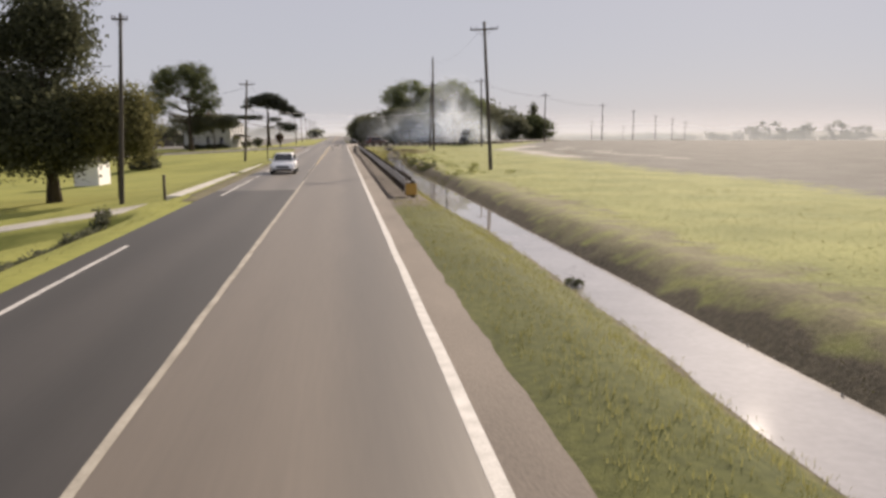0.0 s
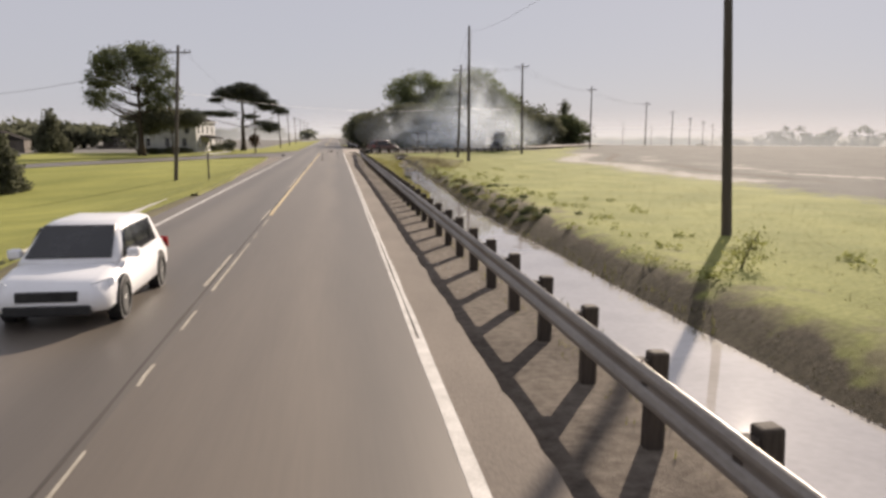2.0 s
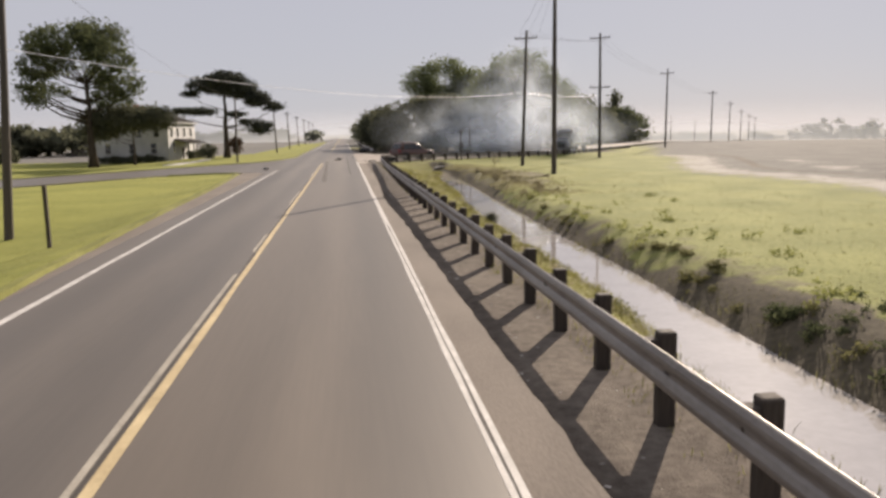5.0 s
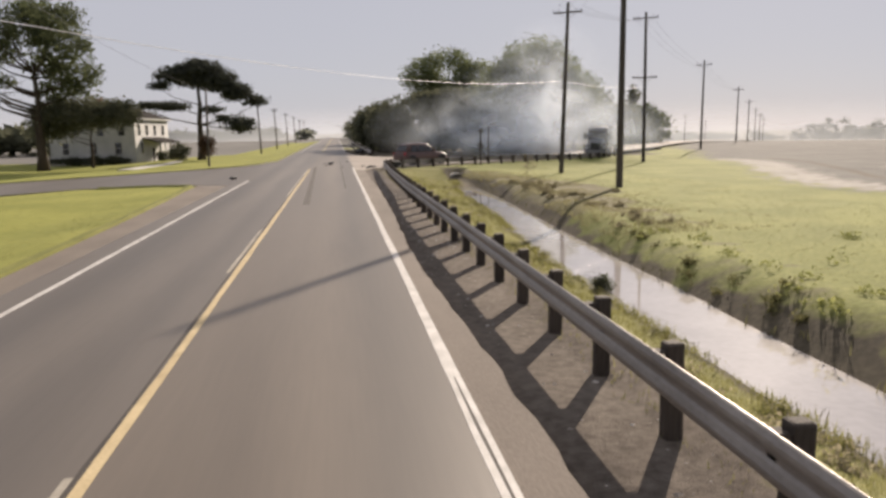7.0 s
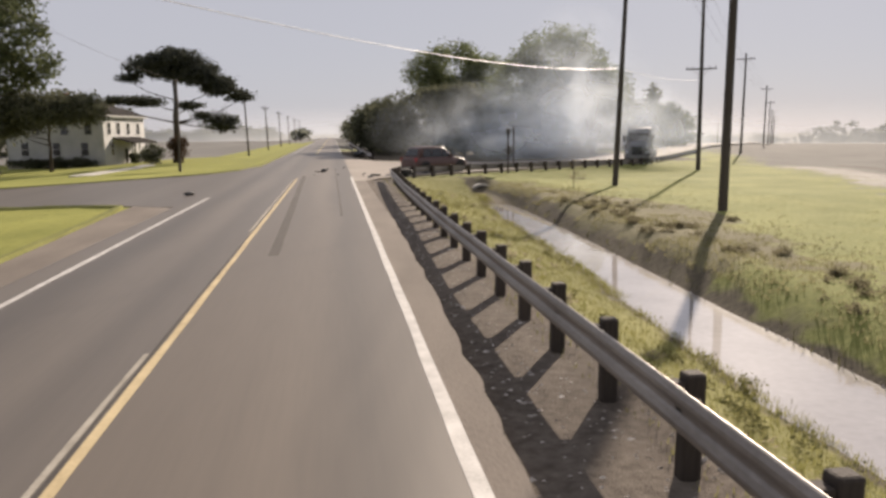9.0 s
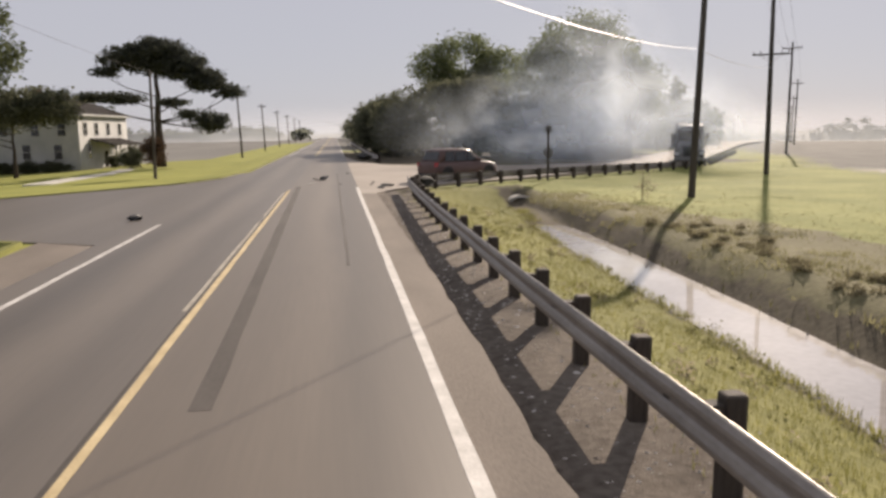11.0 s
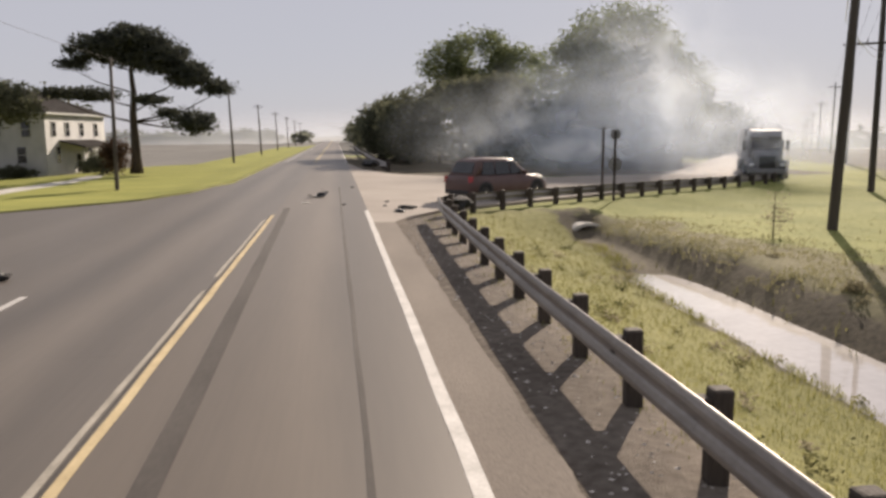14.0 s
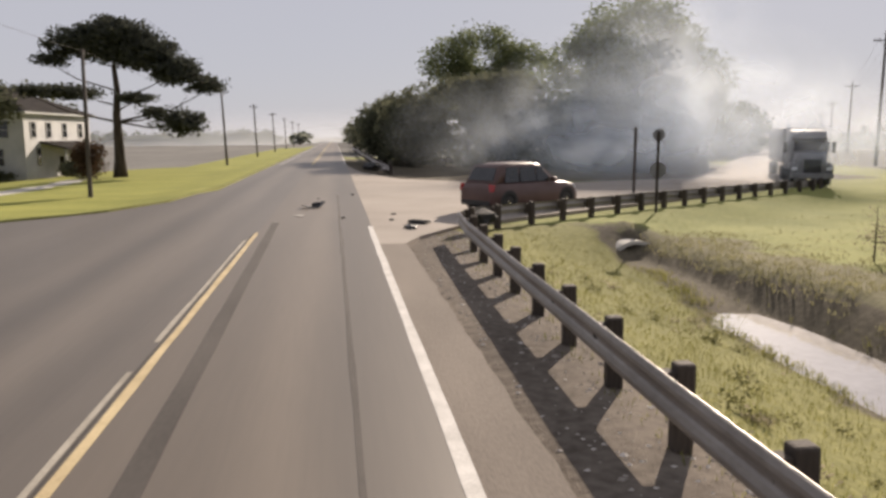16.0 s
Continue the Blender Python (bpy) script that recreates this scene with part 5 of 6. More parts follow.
def passenger_car(name, x, y, z, turn, paint, label, L=4.7, W=1.86, H=1.68, wheel_r=0.36):
    """A crossover; +x is its front."""
    base = root(name, x, y, z, turn)
    tagged(base, label, "car")
    h, w, belt = L / 2, W / 2, H * 0.6
    body = [(-h, w * 0.8, 0.42, belt * 0.82), (-h + 0.08, w * 0.93, 0.3, belt * 0.98), (-h + 0.6, w, 0.24, belt), (-0.4, w, 0.22, belt), (0.62, w, 0.22, belt), (h - 0.95, w * 0.99, 0.22, belt * 0.96), (h - 0.35, w * 0.95, 0.24, belt * 0.86), (h - 0.08, w * 0.84, 0.28, belt * 0.74), (h, w * 0.72, 0.36, belt * 0.6)]
    part("body", loft(body, 0.16), paint, base, smooth=True)
    top = [(-h + 0.28, w * 0.84, belt - 0.06, belt + 0.04), (-h + 0.62, w * 0.8, belt - 0.06, H * 0.95), (-h + 1.2, w * 0.79, belt - 0.06, H * 0.995), (-0.1, w * 0.79, belt - 0.06, H), (0.35, w * 0.78, belt - 0.06, H * 0.97), (1.18, w * 0.86, belt - 0.06, belt + 0.02)]
    part("cabin", loft(top, 0.18), paint, base, smooth=True)
    part("windshield", quad_panel([(1.14, -w * 0.74, belt + 0.06), (1.14, w * 0.74, belt + 0.06), (0.44, w * 0.64, H * 0.94), (0.44, -w * 0.64, H * 0.94)], 0.03, (0.7, 0, 0.7)), GLASS, base, "dark tinted windshield")
    part("rear_window", quad_panel([(-h + 0.3, w * 0.7, belt + 0.1), (-h + 0.3, -w * 0.7, belt + 0.1), (-h + 0.58, -w * 0.62, H * 0.9), (-h + 0.58, w * 0.62, H * 0.9)], 0.035, (-0.9, 0, 0.4)), GLASS, base)
    for s in (-1, 1):
        for x0, x1, t0, t1 in ((0.02, 0.86, 0.02, 0.36), (-0.98, -0.05, -0.96, -0.05), (-h + 0.78, -1.06, -h + 0.95, -1.04)):
            part("side_window", quad_panel([(x0, s * w * 0.85, belt + 0.02), (x1, s * w * 0.85, belt + 0.02), (t1, s * w * 0.74, H * 0.91), (t0, s * w * 0.74, H * 0.91)], 0.03, (0, s, 0.25)), GLASS, base)
        part("headlight", quad_panel([(h - 0.2, s * w * 0.62, belt * 0.66), (h - 0.42, s * w * 0.955, belt * 0.7), (h - 0.48, s * w * 0.95, belt * 0.84), (h - 0.2, s * w * 0.66, belt * 0.78)], 0.05, (1, s * 0.5, 0.1)), LENS, base, "clear headlight")
        part("tail_light", quad_panel([(-h + 0.04, s * w * 0.72, belt * 0.74), (-h + 0.1, s * w * 0.97, belt * 0.74), (-h + 0.16, s * w * 0.97, belt * 0.98), (-h + 0.08, s * w * 0.72, belt * 0.98)], 0.04, (-1, s * 0.3, 0)), TAIL, base)
        part("mirror", boxed(0.72, s * w * 0.94 if s > 0 else -w * 0.94 - 0.2, belt + 0.02, 0.92, s * w * 0.94 + 0.2 if s > 0 else -w * 0.94, belt + 0.18, 0.04), paint, base)
        for wx in (-h + 0.92, h - 0.92):
            v, f = [], []
            tube(v, f, [(wx, s * (w - 0.2), wheel_r), (wx, s * (w + 0.006), wheel_r)], [wheel_r * 1.16] * 2, 20)
            raw("wheel_arch", v, f, CAR_BLACK, base)
            wheel(base, wx, s * (w - 0.09), wheel_r, 0.23, s)
    part("grille", boxed(h - 0.1, -w * 0.5, belt * 0.5, h + 0.015, w * 0.5, belt * 0.68, 0.02), CAR_BLACK, base)
    part("bumper", boxed(h - 0.16, -w * 0.7, 0.24, h + 0.03, w * 0.7, 0.4, 0.03), CAR_BLACK, base)
    part("rear_bumper", boxed(-h - 0.03, -w * 0.8, 0.3, -h + 0.12, w * 0.8, 0.5, 0.03), CAR_BLACK, base)
    return base


passenger_car("car", -4.35, 59.4, 0.003, -90, CAR_WHITE, "white hatchback facing along the oncoming lane", 4.5, 1.82, 1.5, 0.33)
passenger_car("suv", 7.75, 171.75, 0.0, 33, CAR_MAROON, "dusty dark maroon utility vehicle stopped behind the guard rail", 5.3, 2.0, 1.95, 0.42)


def lorry():
    base = root("lorry", 30.4, 186.9, -0.02, 0)
    base.matrix_world = pose(30.4, 186.9, -0.02, 0, 0, math.degrees(math.atan2(-0.85, -0.53)) + 6)
    tagged(base, "grey conventional lorry tractor standing on the side road", "truck")
    hood = [(1.0, 1.0, 0.75, 1.95), (2.0, 0.92, 0.7, 1.85), (2.7, 0.78, 0.62, 1.72), (2.85, 0.68, 0.66, 1.6)]
    part("hood", loft(hood, 0.2), TRUCK_GREY, base, smooth=True)
    cab = [(-1.6, 1.2, 0.8, 3.25), (-0.6, 1.2, 0.8, 3.4), (0.2, 1.18, 0.8, 3.2), (0.75, 1.1, 0.8, 2.75), (1.1, 1.05, 0.8, 1.98)]
    part("cab", loft(cab, 0.2), TRUCK_GREY, base, smooth=True)
    part("windshield", quad_panel([(1.06, -0.92, 2.05), (1.06, 0.92, 2.05), (0.78, 0.88, 2.66), (0.78, -0.88, 2.66)], 0.05, (1, 0, 0.4)), GLASS, base, "dark windshield")
    part("visor", boxed(0.7, -1.0, 2.72, 1.05, 1.0, 2.84, 0.03), CAR_BLACK, base)
    part("grille", boxed(2.82, -0.5, 0.72, 2.9, 0.5, 1.55, 0.03), CAR_BLACK, base, "dark grille")
    part("bumper", boxed(2.6, -1.2, 0.36, 2.98, 1.2, 0.7, 0.06), TRUCK_GREY, base, "grey bumper")
    for s in (-1, 1):
        fend = [(1.15, 0.24, 0.8, 1.1), (1.5, 0.26, 0.95, 1.32), (2.1, 0.26, 0.98, 1.34), (2.6, 0.24, 0.7, 1.2)]
        bm = loft(fend, 0.1)
        bmesh.ops.transform(bm, matrix=pose(0, s * 0.98, 0), verts=bm.verts)
        part("fender", bm, TRUCK_GREY, base, smooth=True)
        part("headlight", boxed(2.55, s * 0.98 - 0.16, 0.85, 2.66, s * 0.98 + 0.16, 1.05, 0.03), LENS, base)
        part("mirror", boxed(0.86, s * 1.42 - 0.1, 1.9, 0.96, s * 1.42 + 0.1, 2.6, 0.03), CAR_BLACK, base)
        part("side_window", boxed(0.0, s * 1.19 - 0.02, 2.0, 0.62, s * 1.19 + 0.02, 2.6, 0.01), GLASS, base)
        v, f = [], []
        tube(v, f, [(-1.75, s * 1.0, 0.9), (-1.75, s * 1.0, 3.75)], [0.08, 0.08], 10)
        raw("exhaust_stack", v, f, CHROME, base)
        wheel(base, 1.85, s * 1.02, 0.5, 0.3, s)
        wheel(base, -2.6, s * 0.95, 0.5, 0.5, s)
        wheel(base, -3.8, s * 0.95, 0.5, 0.5, s)
    part("frame_rail", boxed(-4.6, -0.45, 0.55, 2.6, 0.45, 0.8, 0.02), CAR_BLACK, base)
    part("trailer_body", boxed(-12.5, -1.25, 1.15, -2.1, 1.25, 3.5, 0.05), TRUCK_GREY, base, "plain grey trailer body")
    for s in (-1, 1):
        wheel(base, -10.6, s * 0.95, 0.5, 0.5, s)
        wheel(base, -11.8, s * 0.95, 0.5, 0.5, s)


lorry()


# ---- wreckage and small things on the ground ----
def debris(x, y, r, seed, label, material, name="debris", flat=0.5, z=0.0):
    rng = random.Random(seed)
    bm = bmesh.new()
    bmesh.ops.create_icosphere(bm, subdivisions=2, radius=r)
    for v in bm.verts:
        k = 1 + 0.5 * noise.noise(v.co * (2.2 / r) + Vector((seed, 0, 0)))
        v.co = Vector((v.co.x * k * 1.5, v.co.y * k * 0.8, v.co.z * k * flat))
    low = min(v.co.z for v in bm.verts)
    bmesh.ops.transform(bm, matrix=pose(x, y, z - low - 0.01, 0, 0, rng.uniform(0, 180)), verts=bm.verts)
    tagged(link(name, bm, material), label, "debris")


def torn_panel(x, y, turn, l, w, label, material, seed, z=0.0):
    """A bent sheet lying on the ground."""
    bm = bmesh.new()
    rows = []
    for i in range(7):
        u = i / 6 - 0.5
        h = 0.02 + 0.32 * w * (2 * u) ** 2 * (1.3 if u > 0 else 0.6)
        rows.append([[bm.verts.new((u * l, s * w / 2 * (1 - 0.3 * abs(u)), h + k)) for s in (-1, -0.3, 0.4, 1)] for k in (0, 0.02)])
    for a, b in zip(rows, rows[1:]):
        for k in range(3):
            bm.faces.new((a[1][k], a[1][k + 1], b[1][k + 1], b[1][k]))
            bm.faces.new((a[0][k + 1], a[0][k], b[0][k], b[0][k + 1]))
        bm.faces.new((a[0][0], a[1][0], b[1][0], b[0][0]))
        bm.faces.new((a[1][3], a[0][3], b[0][3], b[1][3]))
    bmesh.ops.transform(bm, matrix=pose(x, y, z, 0, 0, turn), verts=bm.verts)
    tagged(link("torn_bumper", bm, material), label, "debris")


debris(-0.75, 173.9, 0.15, 2, "crumpled black bumper lump on the road", CAR_BLACK, flat=0.75)
torn_panel(-0.9, 173.6, 20, 0.95, 0.55, "dark torn bumper piece lying on the road", CAR_BLACK, 1)
torn_panel(4.0, 205.6, 60, 2.6, 0.7, "twisted pale sheet of rail lying at the crossing", GALV, 2, 0.25)
debris(-1.35, 170.3, 0.18, 3, "flat pale scrap lying on the road", CONCRETE, flat=0.12)
debris(-7.1, 152.2, 0.2, 4, "small dark scrap at the road edge", CAR_BLACK)
debris(2.5, 165.6, 0.22, 5, "crumpled scrap beside the rail end", CAR_BLACK, flat=0.3)
debris(2.9, 167.0, 0.3, 6, "dark crumpled scrap on the road", RUBBER, flat=0.25)
debris(3.2, 209.0, 0.8, 7, "dark wreckage heaped at the far corner", CAR_BLACK, flat=0.5)
debris(4.9, 165.4, 0.4, 8, "dark crushed end of the rail", RUBBER, flat=0.8)
rngd = random.Random(9)
for k in range(5):
    debris(rngd.uniform(-4, 3), rngd.uniform(168, 196), rngd.uniform(0.04, 0.1), 20 + k, "small dark scrap on the road", CAR_BLACK, flat=0.5)


def culvert_end():
    base = root("culvert", 10.3, 165.5, -1.3, 12)
    tagged(base, "pale concrete culvert end set in the bank", "culvert")
    bm = bmesh.new()
    n, inner, outer = 12, 0.84, 1.02
    prev = None
    for k in range(n + 1):
        a = math.pi * k / n
        ring = [bm.verts.new((r * math.cos(a), yy, r * math.sin(a) * 0.7)) for r in (inner, outer) for yy in (0.0, 1.1)]
        if prev:
            for p, q in ((0, 1), (3, 2), (2, 0), (1, 3)):
                bm.faces.new((prev[p], prev[q], ring[q], ring[p]))
        prev = ring
    bmesh.ops.recalc_face_normals(bm, faces=bm.faces)
    part("pipe_end", bm, CONCRETE, base, "arched pale pipe end")
    part("apron", boxed(-1.0, -0.7, -0.2, 1.0, 0.0, -0.06, 0.02), CONCRETE, base)


culvert_end()

# ---- grass and weeds ----
def blades(name, count, place, height, width, material, label, seed, per=3):
    """Tufts of bent blades; place(rng) gives a spot in plan or None."""
    rng = random.Random(seed)
    verts, faces = [], []
    done = 0
    while done < count:
        spot = place(rng)
        if spot is None:
            continue
        done += 1
        x, y = spot
        z = land(x, y) - 0.02
        patch = (0.6 + 0.8 * (0.5 + 0.5 * noise.noise(Vector((x * 0.5, y * 0.3, 11))))) * (1 if name != "bank_weeds" else 0.5 + 0.5 * smooth_step(50, 100, y))
        for _ in range(per):
            a, h = rng.uniform(0, 6.283), height * patch * rng.uniform(0.5, 1.3)
            bx, by = x + rng.gauss(0, 0.07), y + rng.gauss(0, 0.07)
            lean = rng.uniform(0.1, 0.6) * h
            dx, dy, px, py = math.cos(a) * lean, math.sin(a) * lean, -math.sin(a) * width, math.cos(a) * width
            k = len(verts)
            verts += [(bx - px, by - py, z), (bx + px, by + py, z), (bx + dx * 0.4 + px * 0.7, by + dy * 0.4 + py * 0.7, z + h * 0.6), (bx + dx * 0.4 - px * 0.7, by + dy * 0.4 - py * 0.7, z + h * 0.6), (bx + dx, by + dy, z + h)]
            faces += [(k, k + 1, k + 2, k + 3), (k + 3, k + 2, k + 4)]
    tagged(raw(name, verts, faces, material), label, "grass", kind="stuff")


def near_y(rng):
    return rng.uniform(2, 166) if rng.random() < 0.6 else rng.uniform(90, 165)


def verge_spot(rng):
    y = near_y(rng)
    dl = lerp_table(DITCH_L, y)
    x = rng.uniform(3.2 if y > 36 else 2.2, dl + 0.1)
    return (x, y) if (x > 3.9 + 0.5 * smooth_step(110, 140, y) or rng.random() < 0.25 or y < 34) else None


def bank_spot(rng):
    y = near_y(rng)
    dr = lerp_table(DITCH_R, y)
    if rng.random() < smooth_step(90, 118, y):
        return None
    return dr + 0.1 + abs(rng.gauss(0, 0.55 + 1.3 * smooth_step(60, 110, y))), y


def field_spot(rng):
    y = rng.uniform(5, 172)
    return rng.uniform(10.5, 24), y


def lawn_spot(rng):
    y = rng.uniform(5, 150)
    return -7.2 - rng.random() ** 1.6 * 12, y


blades("verge_grass", 30000, verge_spot, 0.1, 0.006, BLADE, "rough green grass on the ditch slope", 1)
blades("bank_weeds", 2600, bank_spot, 0.06, 0.007, WEED, "dark tall weeds along the far ditch bank", 2)
blades("field_grass", 9000, field_spot, 0.07, 0.008, BLADE, "long pale grass in the meadow", 3)
blades("lawn_grass", 9000, lawn_spot, 0.06, 0.007, BLADE, "short mown lawn grass", 4)


def reeds_spot(rng):
    y = rng.uniform(60, 110) if rng.random() < 0.75 else rng.uniform(110, 160)
    side = rng.random()
    return (lerp_table(DITCH_R, y) + rng.uniform(-0.25, 0.35), y) if side < 0.7 else (lerp_table(DITCH_L, y) + rng.uniform(-0.2, 0.3), y)


def tussock_spot(rng):
    y = rng.uniform(124, 167)
    x = lerp_table(DITCH_R, min(y, 162)) + 0.55 + abs(rng.gauss(0, 2.6))
    return (x, y) if beside_side_rail(x, y) < -2.5 and noise.noise(Vector((x * 0.5, y * 0.3, 31))) > -0.25 else None


def brink_spot(rng):
    y = rng.uniform(96, 163)
    x = lerp_table(DITCH_L, y) + rng.gauss(0.1, 0.22)
    return (x, y) if noise.noise(Vector((x * 0.3, y * 0.5, 17))) > -0.15 else None


blades("tussock_grass", 4200, tussock_spot, 0.11, 0.012, DRY_BLADE, "rough half-dry tussocks on the far ditch bank", 14, 4)
blades("brink_grass", 2600, brink_spot, 0.16, 0.009, BLADE, "long grass hanging over the water's edge", 15, 3)
blades("reeds", 450, reeds_spot, 0.22, 0.012, WEED, "thin reeds standing at the water's edge", 6, 3)


def weed_patches():
    """Low leafy weeds scattered over the meadow's edge."""
    rng = random.Random(12)
    blobs = []
    while len(blobs) < 90:
        y = rng.uniform(62, 126)
        x = lerp_table(DITCH_R, min(y, 162)) + 0.8 + abs(rng.gauss(0, 2.6))
        if beside_side_rail(x, y) > -3:
            continue
        r = rng.uniform(0.2, 0.5)
        blobs.append((x, y, land(x, y) + 0.06, r, r * 1.3, rng.uniform(0.06, 0.14)))
    v, f = leaves(blobs, 6000, 0.055, rng, 0.2, 16, 0.1)
    tagged(raw("weeds", v, f, LEAF_WEED), "low leafy weeds at the meadow's edge", "weeds", kind="stuff")


weed_patches()


def bank_brush(name, count, y0, y1, out, size, material, label, seed, start=0.35):
    """Low tangled brush on the far bank of the ditch, in ragged drifts."""
    rng = random.Random(seed)
    blobs = []
    while len(blobs) < count:
        y = rng.uniform(y0, y1)
        x = lerp_table(DITCH_R, y) + start + abs(rng.gauss(0, out))
        if beside_side_rail(x, y) > -4 or noise.noise(Vector((x * 0.4, y * 0.16, seed))) < -0.12:
            continue
        r = size * rng.uniform(0.5, 1.4)
        blobs.append((x, y, land(x, y) + 0.25 * r, r, r * 1.5, r * rng.uniform(0.35, 0.7)))
    v, f = leaves(blobs, count * 200, 0.04, rng, 0.25, 20, 0.08)
    tagged(raw(name, v, f, material), label, "brush", kind="stuff")


bank_brush("bank_brush", 40, 74, 126, 0.6, 0.15, LEAF_OLIVE, "low olive brush along the far ditch bank", 81)
bank_brush("bank_brush", 44, 76, 97, 1.1, 0.17, LEAF_OAK, "dark green bushes on the far ditch bank", 82)
bank_brush("bank_brush", 60, 126, 156, 1.6, 0.17, LEAF_DRY, "tangled grey-brown brush at the head of the ditch", 83, 1.1)


def verge_clumps():
    """Ragged darker weeds and dead tufts among the verge grass by the rail."""
    for material, count, size, label, seed in ((LEAF_OLIVE, 110, 0.13, "dark ragged weeds among the verge grass", 84), (BRUSH, 90, 0.1, "dead straw-coloured tufts in the verge grass", 85)):
        rng = random.Random(seed)
        blobs = []
        while len(blobs) < count:
            y = rng.uniform(98, 161)
            x = rng.uniform(4.1, lerp_table(DITCH_L, y) + 0.1)
            if noise.noise(Vector((x * 0.6, y * 0.3, seed))) < 0.0:
                continue
            r = size * rng.uniform(0.6, 1.6)
            blobs.append((x, y, land(x, y) + 0.4 * r, r, r * 1.4, r * rng.uniform(0.5, 0.9)))
        v, f = leaves(blobs, count * 50, 0.035, rng, 0.2, 14, 0.07)
        tagged(raw("verge_weeds", v, f, material), label, "weeds", kind="stuff")


verge_clumps()


def dark_strip(x, y0, y1, size, label, seed):
    """A row of dark leaf clumps along the lawn's edge."""
    rng = random.Random(seed)
    blobs = []
    y = y0
    while y < y1:
        r = size * rng.uniform(0.7, 1.3)
        px = x + rng.gauss(0, 0.07)
        blobs.append((px, y, land(px, y) + r * 0.5, r, r * 1.6, r * 0.8))
        y += rng.uniform(0.1, 0.3)
    v, f = leaves(blobs, int(520 * (y1 - y0)), 0.07, rng, 0.2, 14, 0.1)
    tagged(raw("leaf_strip", v, f, LEAF_DARK), label, "grass", kind="stuff")


dark_strip(-9.4, 12, 27, 0.13, "dark leafy strip along the swale", 71)
dark_strip(-9.4, 27, 32, 0.25, "dark leafy tuft beside the driveway", 73)
dark_strip(-8.75, 65, 78, 0.16, "dark leafy strip along the concrete gutter", 72)
tree(6.85, 118.6, "round dark clump of sedge at the water's edge", [(0, 0, 0.18, 0.24, 0.24, 0.2)], 1500, 0.035, LEAF_DARK, 0.3, 0.03, 61, z=-1.3, hollow=0.2, spread=0.08, name="shrub")
tree(15.1, 160.0, "thin leafless brown bush in the meadow", [(0, 0, 1.0, 0.35, 0.3, 0.8), (0.5, 0.2, 0.7, 0.3, 0.3, 0.6)], 260, 0.05, BRUSH, 1.6, 0.035, 65, hollow=0.1, spread=0.2, name="shrub", reach=6)
tree(10.6, 64.0, "thin leaning bush beside the ditch", [(0.35, 0, 0.65, 0.3, 0.25, 0.3), (0.1, 0, 0.4, 0.22, 0.22, 0.22)], 420, 0.05, LEAF_WEED, 1.0, 0.04, 63, hollow=0.2, spread=0.18, lean=(0.6, 0), name="shrub")
tree(6.3, 20.4, "small dark tuft at the water's edge", [(0, 0, 0.1, 0.15, 0.2, 0.12)], 350, 0.04, LEAF_DARK, 0.2, 0.03, 64, z=-1.3, hollow=0.2, spread=0.08, name="shrub")


def loose_stones():
    """Gravel and pale rubble along the foot of the guard rail."""
    rng = random.Random(31)
    verts, faces = [], []
    for _ in range(5200):
        y = rng.uniform(60, 166) if rng.random() < 0.3 else rng.uniform(118, 166)
        x = rng.uniform(1.75, 4.2) if rng.random() < 0.55 else rng.gauss(4.05, 0.4)
        if x < lerp_table(SHOULDER_EDGE, y) + 0.08:
            continue
        r = rng.uniform(0.012, 0.035) * (1.6 if rng.random() < 0.08 else 1)
        z, k = land(x, y), len(verts)
        for i in range(4):
            a = i * 1.571 + rng.uniform(-0.4, 0.4)
            verts.append((x + r * 1.3 * math.cos(a), y + r * math.sin(a), z - 0.004))
        verts.append((x + rng.uniform(-0.4, 0.4) * r, y + rng.uniform(-0.4, 0.4) * r, z + r * rng.uniform(0.3, 0.6)))
        faces += [(k + i, k + (i + 1) % 4, k + 4) for i in range(4)]
    tagged(raw("gravel", verts, faces, STONES), "loose pale gravel at the foot of the rail", "gravel", kind="stuff")


STONES = foliage("mixed_pale_stones", (0.2, 0.175, 0.15), (0.6, 0.56, 0.51), 0.0, 3.0)
loose_stones()


def waterline_rubble():
    """Pale stones and flotsam along the far edge of the water."""
    rng = random.Random(33)
    verts, faces = [], []
    for _ in range(900):
        y = rng.uniform(4, 140)
        x = lerp_table(DITCH_R, y) + rng.gauss(-0.02, 0.05)
        if noise.noise(Vector((0, y * 0.35, 4))) < -0.05:
            continue
        r = rng.uniform(0.02, 0.055)
        k = len(verts)
        for i in range(5):
            a = i * 1.257 + rng.uniform(-0.3, 0.3)
            verts.append((x + r * 0.8 * math.cos(a), y + r * 1.8 * math.sin(a), WATER_Z - 0.02))
        verts.append((x, y, WATER_Z + r * rng.uniform(0.5, 1.1)))
        faces += [(k + i, k + (i + 1) % 5, k + 5) for i in range(5)]
    tagged(raw("rubble", verts, faces, STONES), "pale stones and flotsam along the water's edge", "stones", kind="stuff")


waterline_rubble()

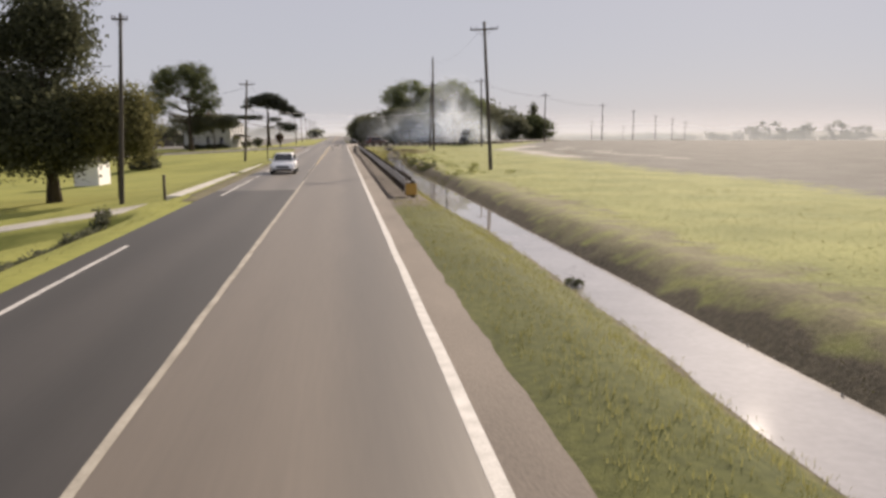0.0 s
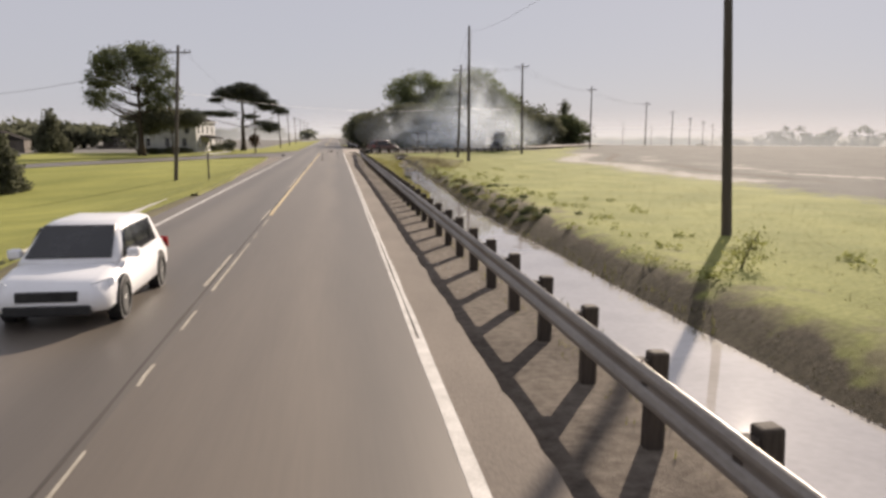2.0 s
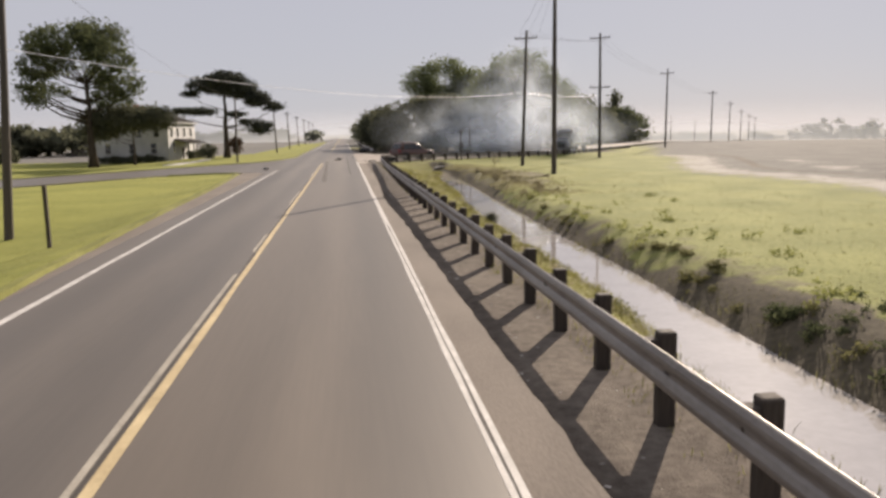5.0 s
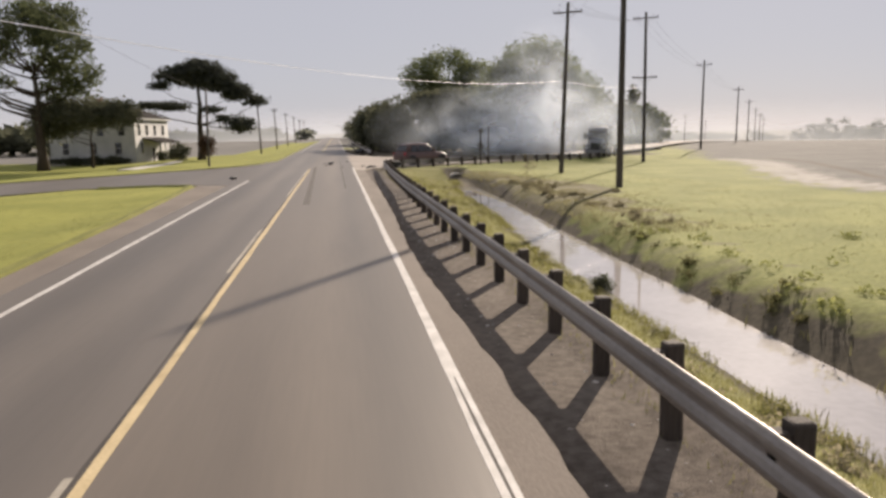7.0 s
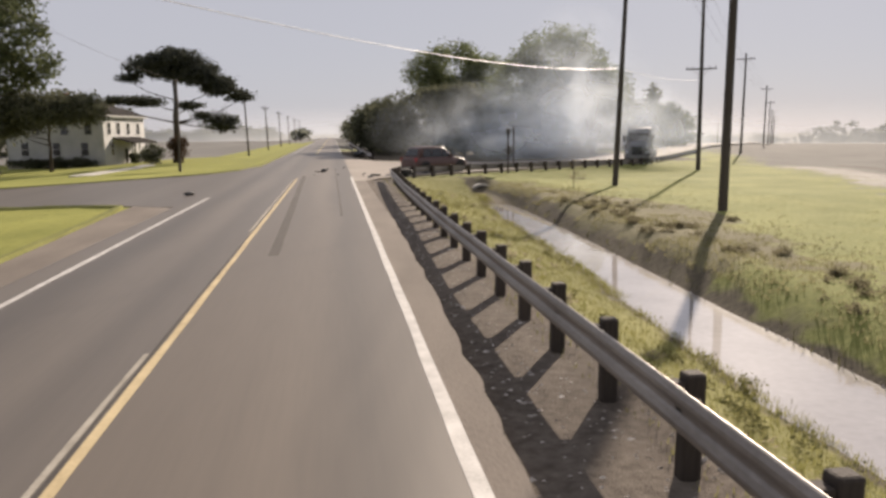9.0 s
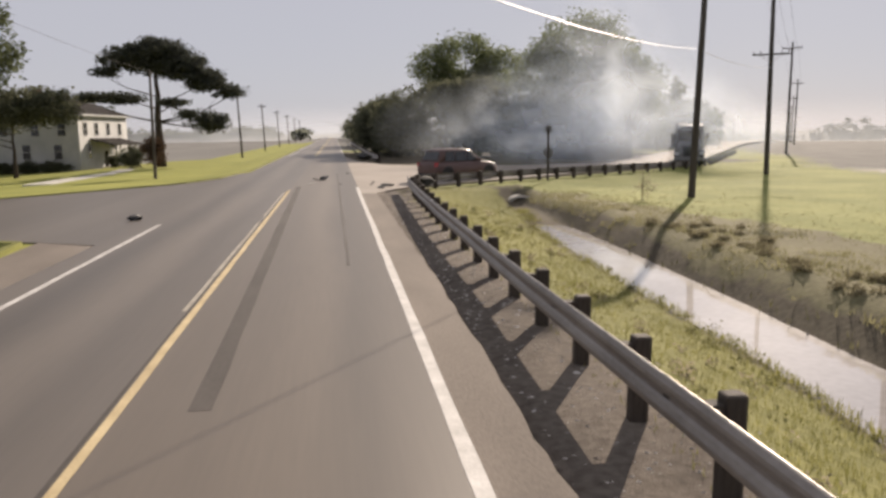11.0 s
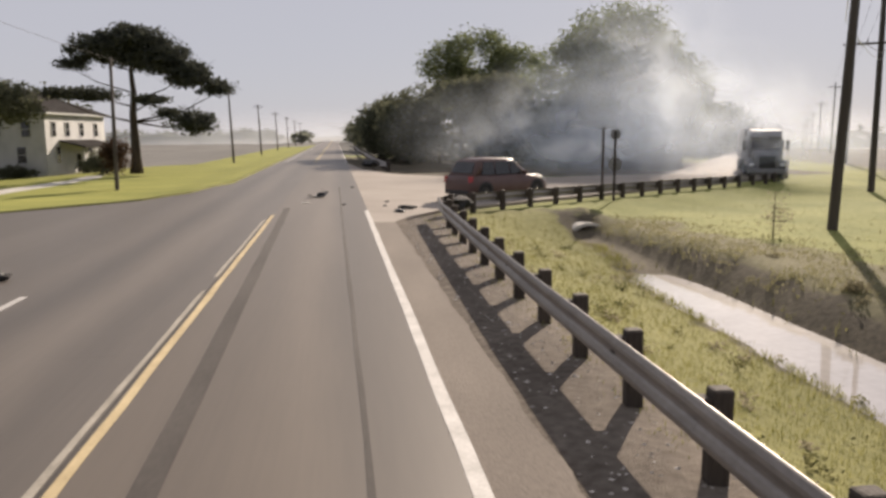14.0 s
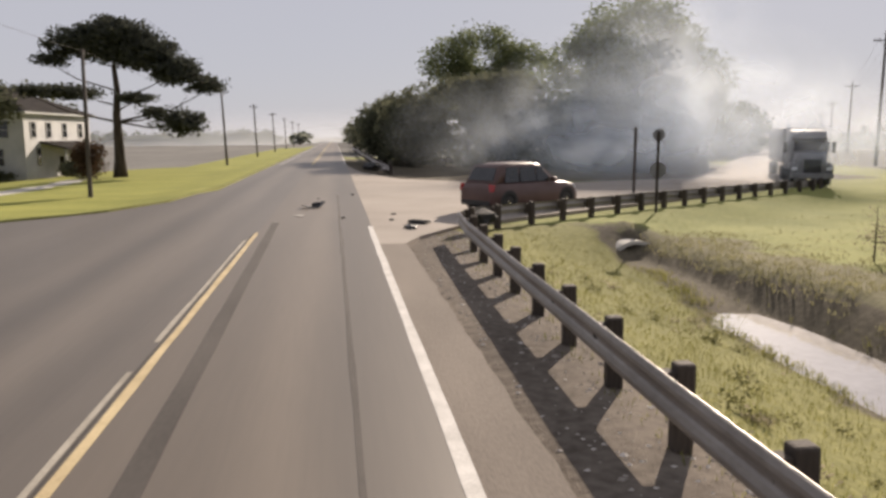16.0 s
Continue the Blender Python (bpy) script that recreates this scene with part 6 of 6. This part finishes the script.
# ---- drifting smoke over the side road ----
def smoke_material(name, density, seed):
    m = bpy.data.materials.new(name)
    m.use_nodes = True
    nt = m.node_tree
    nt.nodes.remove(nt.nodes["Principled BSDF"])
    tc, mp, n, grad, mul, clampn = (nt.nodes.new(k) for k in ("ShaderNodeTexCoord", "ShaderNodeMapping", "ShaderNodeTexNoise", "ShaderNodeTexGradient", "ShaderNodeMath", "ShaderNodeMapRange"))
    n.inputs["Scale"].default_value, n.inputs["Detail"].default_value, n.inputs["Distortion"].default_value = 0.16, 5, 0.8
    mp.inputs["Location"].default_value = (seed * 7.3, 0, seed * 3.1)
    nt.links.new(tc.outputs["Object"], mp.inputs[0])
    nt.links.new(mp.outputs[0], n.inputs[0])
    half, edge = nt.nodes.new("ShaderNodeMapping"), nt.nodes.new("ShaderNodeMath")
    half.inputs["Location"].default_value, half.inputs["Scale"].default_value = (-1, 0, -1), (2, 0, 2)
    grad.gradient_type = "SPHERICAL"
    nt.links.new(tc.outputs["Generated"], half.inputs[0])
    nt.links.new(half.outputs[0], grad.inputs[0])
    clampn.inputs[1].default_value, clampn.inputs[2].default_value, clampn.inputs[4].default_value = 0.3, 0.75, density
    nt.links.new(n.outputs[0], clampn.inputs[0])
    edge.operation, edge.inputs[1].default_value = "POWER", 1.0
    nt.links.new(grad.outputs[1], edge.inputs[0])
    mul.operation = "MULTIPLY"
    nt.links.new(clampn.outputs[0], mul.inputs[0])
    nt.links.new(edge.outputs[0], mul.inputs[1])
    tr, df, ts, add, mix = (nt.nodes.new(k) for k in ("ShaderNodeBsdfTransparent", "ShaderNodeBsdfDiffuse", "ShaderNodeBsdfTranslucent", "ShaderNodeMixShader", "ShaderNodeMixShader"))
    df.inputs[0].default_value = ts.inputs[0].default_value = (0.76, 0.83, 0.91, 1)
    nt.links.new(df.outputs[0], add.inputs[1])
    nt.links.new(ts.outputs[0], add.inputs[2])
    nt.links.new(mul.outputs[0], mix.inputs[0])
    nt.links.new(tr.outputs[0], mix.inputs[1])
    nt.links.new(add.outputs[0], mix.inputs[2])
    nt.links.new(mix.outputs[0], nt.nodes["Material Output"].inputs[0])
    return m


def smoke_wisp(x, y, z, w, h, turn, density, seed, parent):
    verts, faces, n = [], [], 14
    for j in range(n + 1):
        for i in range(n + 1):
            u, v = i / n - 0.5, j / n - 0.5
            d = 2.5 * noise.noise(Vector((u * 3, v * 3, seed))) + 3 * u * u
            verts.append((u * w, d, v * h))
    for j in range(n):
        for i in range(n):
            a = j * (n + 1) + i
            faces.append((a, a + 1, a + n + 2, a + n + 1))
    ob = raw("wisp", verts, faces, smoke_material("thin_smoke", density, seed), parent, smooth=True)
    ob.matrix_basis = pose(x, y, z, 0, 0, turn)


plume = root("smoke_plume", 24, 190, 0)
tagged(plume, "thin pale smoke drifting over the side road", "smoke")
WISPS = ((1, 8, 6.0, 26, 14, -12, 0.6), (3, 3, 3.8, 26, 9, -18, 0.8), (-4, 12, 4.6, 22, 10, -5, 0.5), (5, 14, 9.0, 17, 19, -20, 0.7), (4.5, -3, 2.9, 26, 7, -22, 1.0), (2, 0, 5.0, 22, 12, -16, 0.85), (-8, 4, 3.4, 26, 9, -4, 0.42), (-6, 0, 2.4, 25, 6, -8, 0.8), (2, -5, 1.7, 30, 4.6, 4, 0.9))
for k, (x, y, z, w, h, turn, density) in enumerate(WISPS):
    smoke_wisp(x, y, z, w, h, turn, density, k + 1, plume)


# ---- morning haze over the far fields, imitated by a pale translucent sheet ----
def haze_sheet():
    m = bpy.data.materials.new("thin_ground_haze")
    m.use_nodes = True
    nt = m.node_tree
    nt.nodes.remove(nt.nodes["Principled BSDF"])
    tc, sep, rng, n, mul = (nt.nodes.new(k) for k in ("ShaderNodeTexCoord", "ShaderNodeSeparateXYZ", "ShaderNodeMapRange", "ShaderNodeTexNoise", "ShaderNodeMath"))
    nt.links.new(tc.outputs["Object"], sep.inputs[0])
    nt.links.new(tc.outputs["Object"], n.inputs[0])
    n.inputs["Scale"].default_value, n.inputs["Detail"].default_value = 0.008, 3
    rng.interpolation_type = "SMOOTHSTEP"
    rng.inputs[1].default_value, rng.inputs[2].default_value = -4.0, 22.0
    rng.inputs[3].default_value, rng.inputs[4].default_value = 0.95, 0.0
    nt.links.new(sep.outputs[2], rng.inputs[0])
    mul.operation = "MULTIPLY"
    nt.links.new(rng.outputs[0], mul.inputs[0])
    nt.links.new(n.outputs[0], mul.inputs[1])
    tr, df, ts, lit, mix = (nt.nodes.new(k) for k in ("ShaderNodeBsdfTransparent", "ShaderNodeBsdfDiffuse", "ShaderNodeBsdfTranslucent", "ShaderNodeMixShader", "ShaderNodeMixShader"))
    df.inputs[0].default_value = ts.inputs[0].default_value = (0.7, 0.74, 0.78, 1)
    nt.links.new(df.outputs[0], lit.inputs[1])
    nt.links.new(ts.outputs[0], lit.inputs[2])
    nt.links.new(mul.outputs[0], mix.inputs[0])
    nt.links.new(tr.outputs[0], mix.inputs[1])
    nt.links.new(lit.outputs[0], mix.inputs[2])
    nt.links.new(mix.outputs[0], nt.nodes["Material Output"].inputs[0])
    verts, faces, n_cols = [], [], 40
    for i in range(n_cols + 1):
        a = radians(-55 + 125 * i / n_cols)
        r = 540 + 14 * math.sin(i * 0.9)
        verts += [(r * math.sin(a), 60 + r * math.cos(a), -14), (r * math.sin(a), 60 + r * math.cos(a), 27)]
    faces = [(2 * i, 2 * i + 2, 2 * i + 3, 2 * i + 1) for i in range(n_cols)]
    tagged(raw("haze", verts, faces, m, smooth=True), "thin pale morning haze over the far fields", "haze", kind="stuff")


haze_sheet()
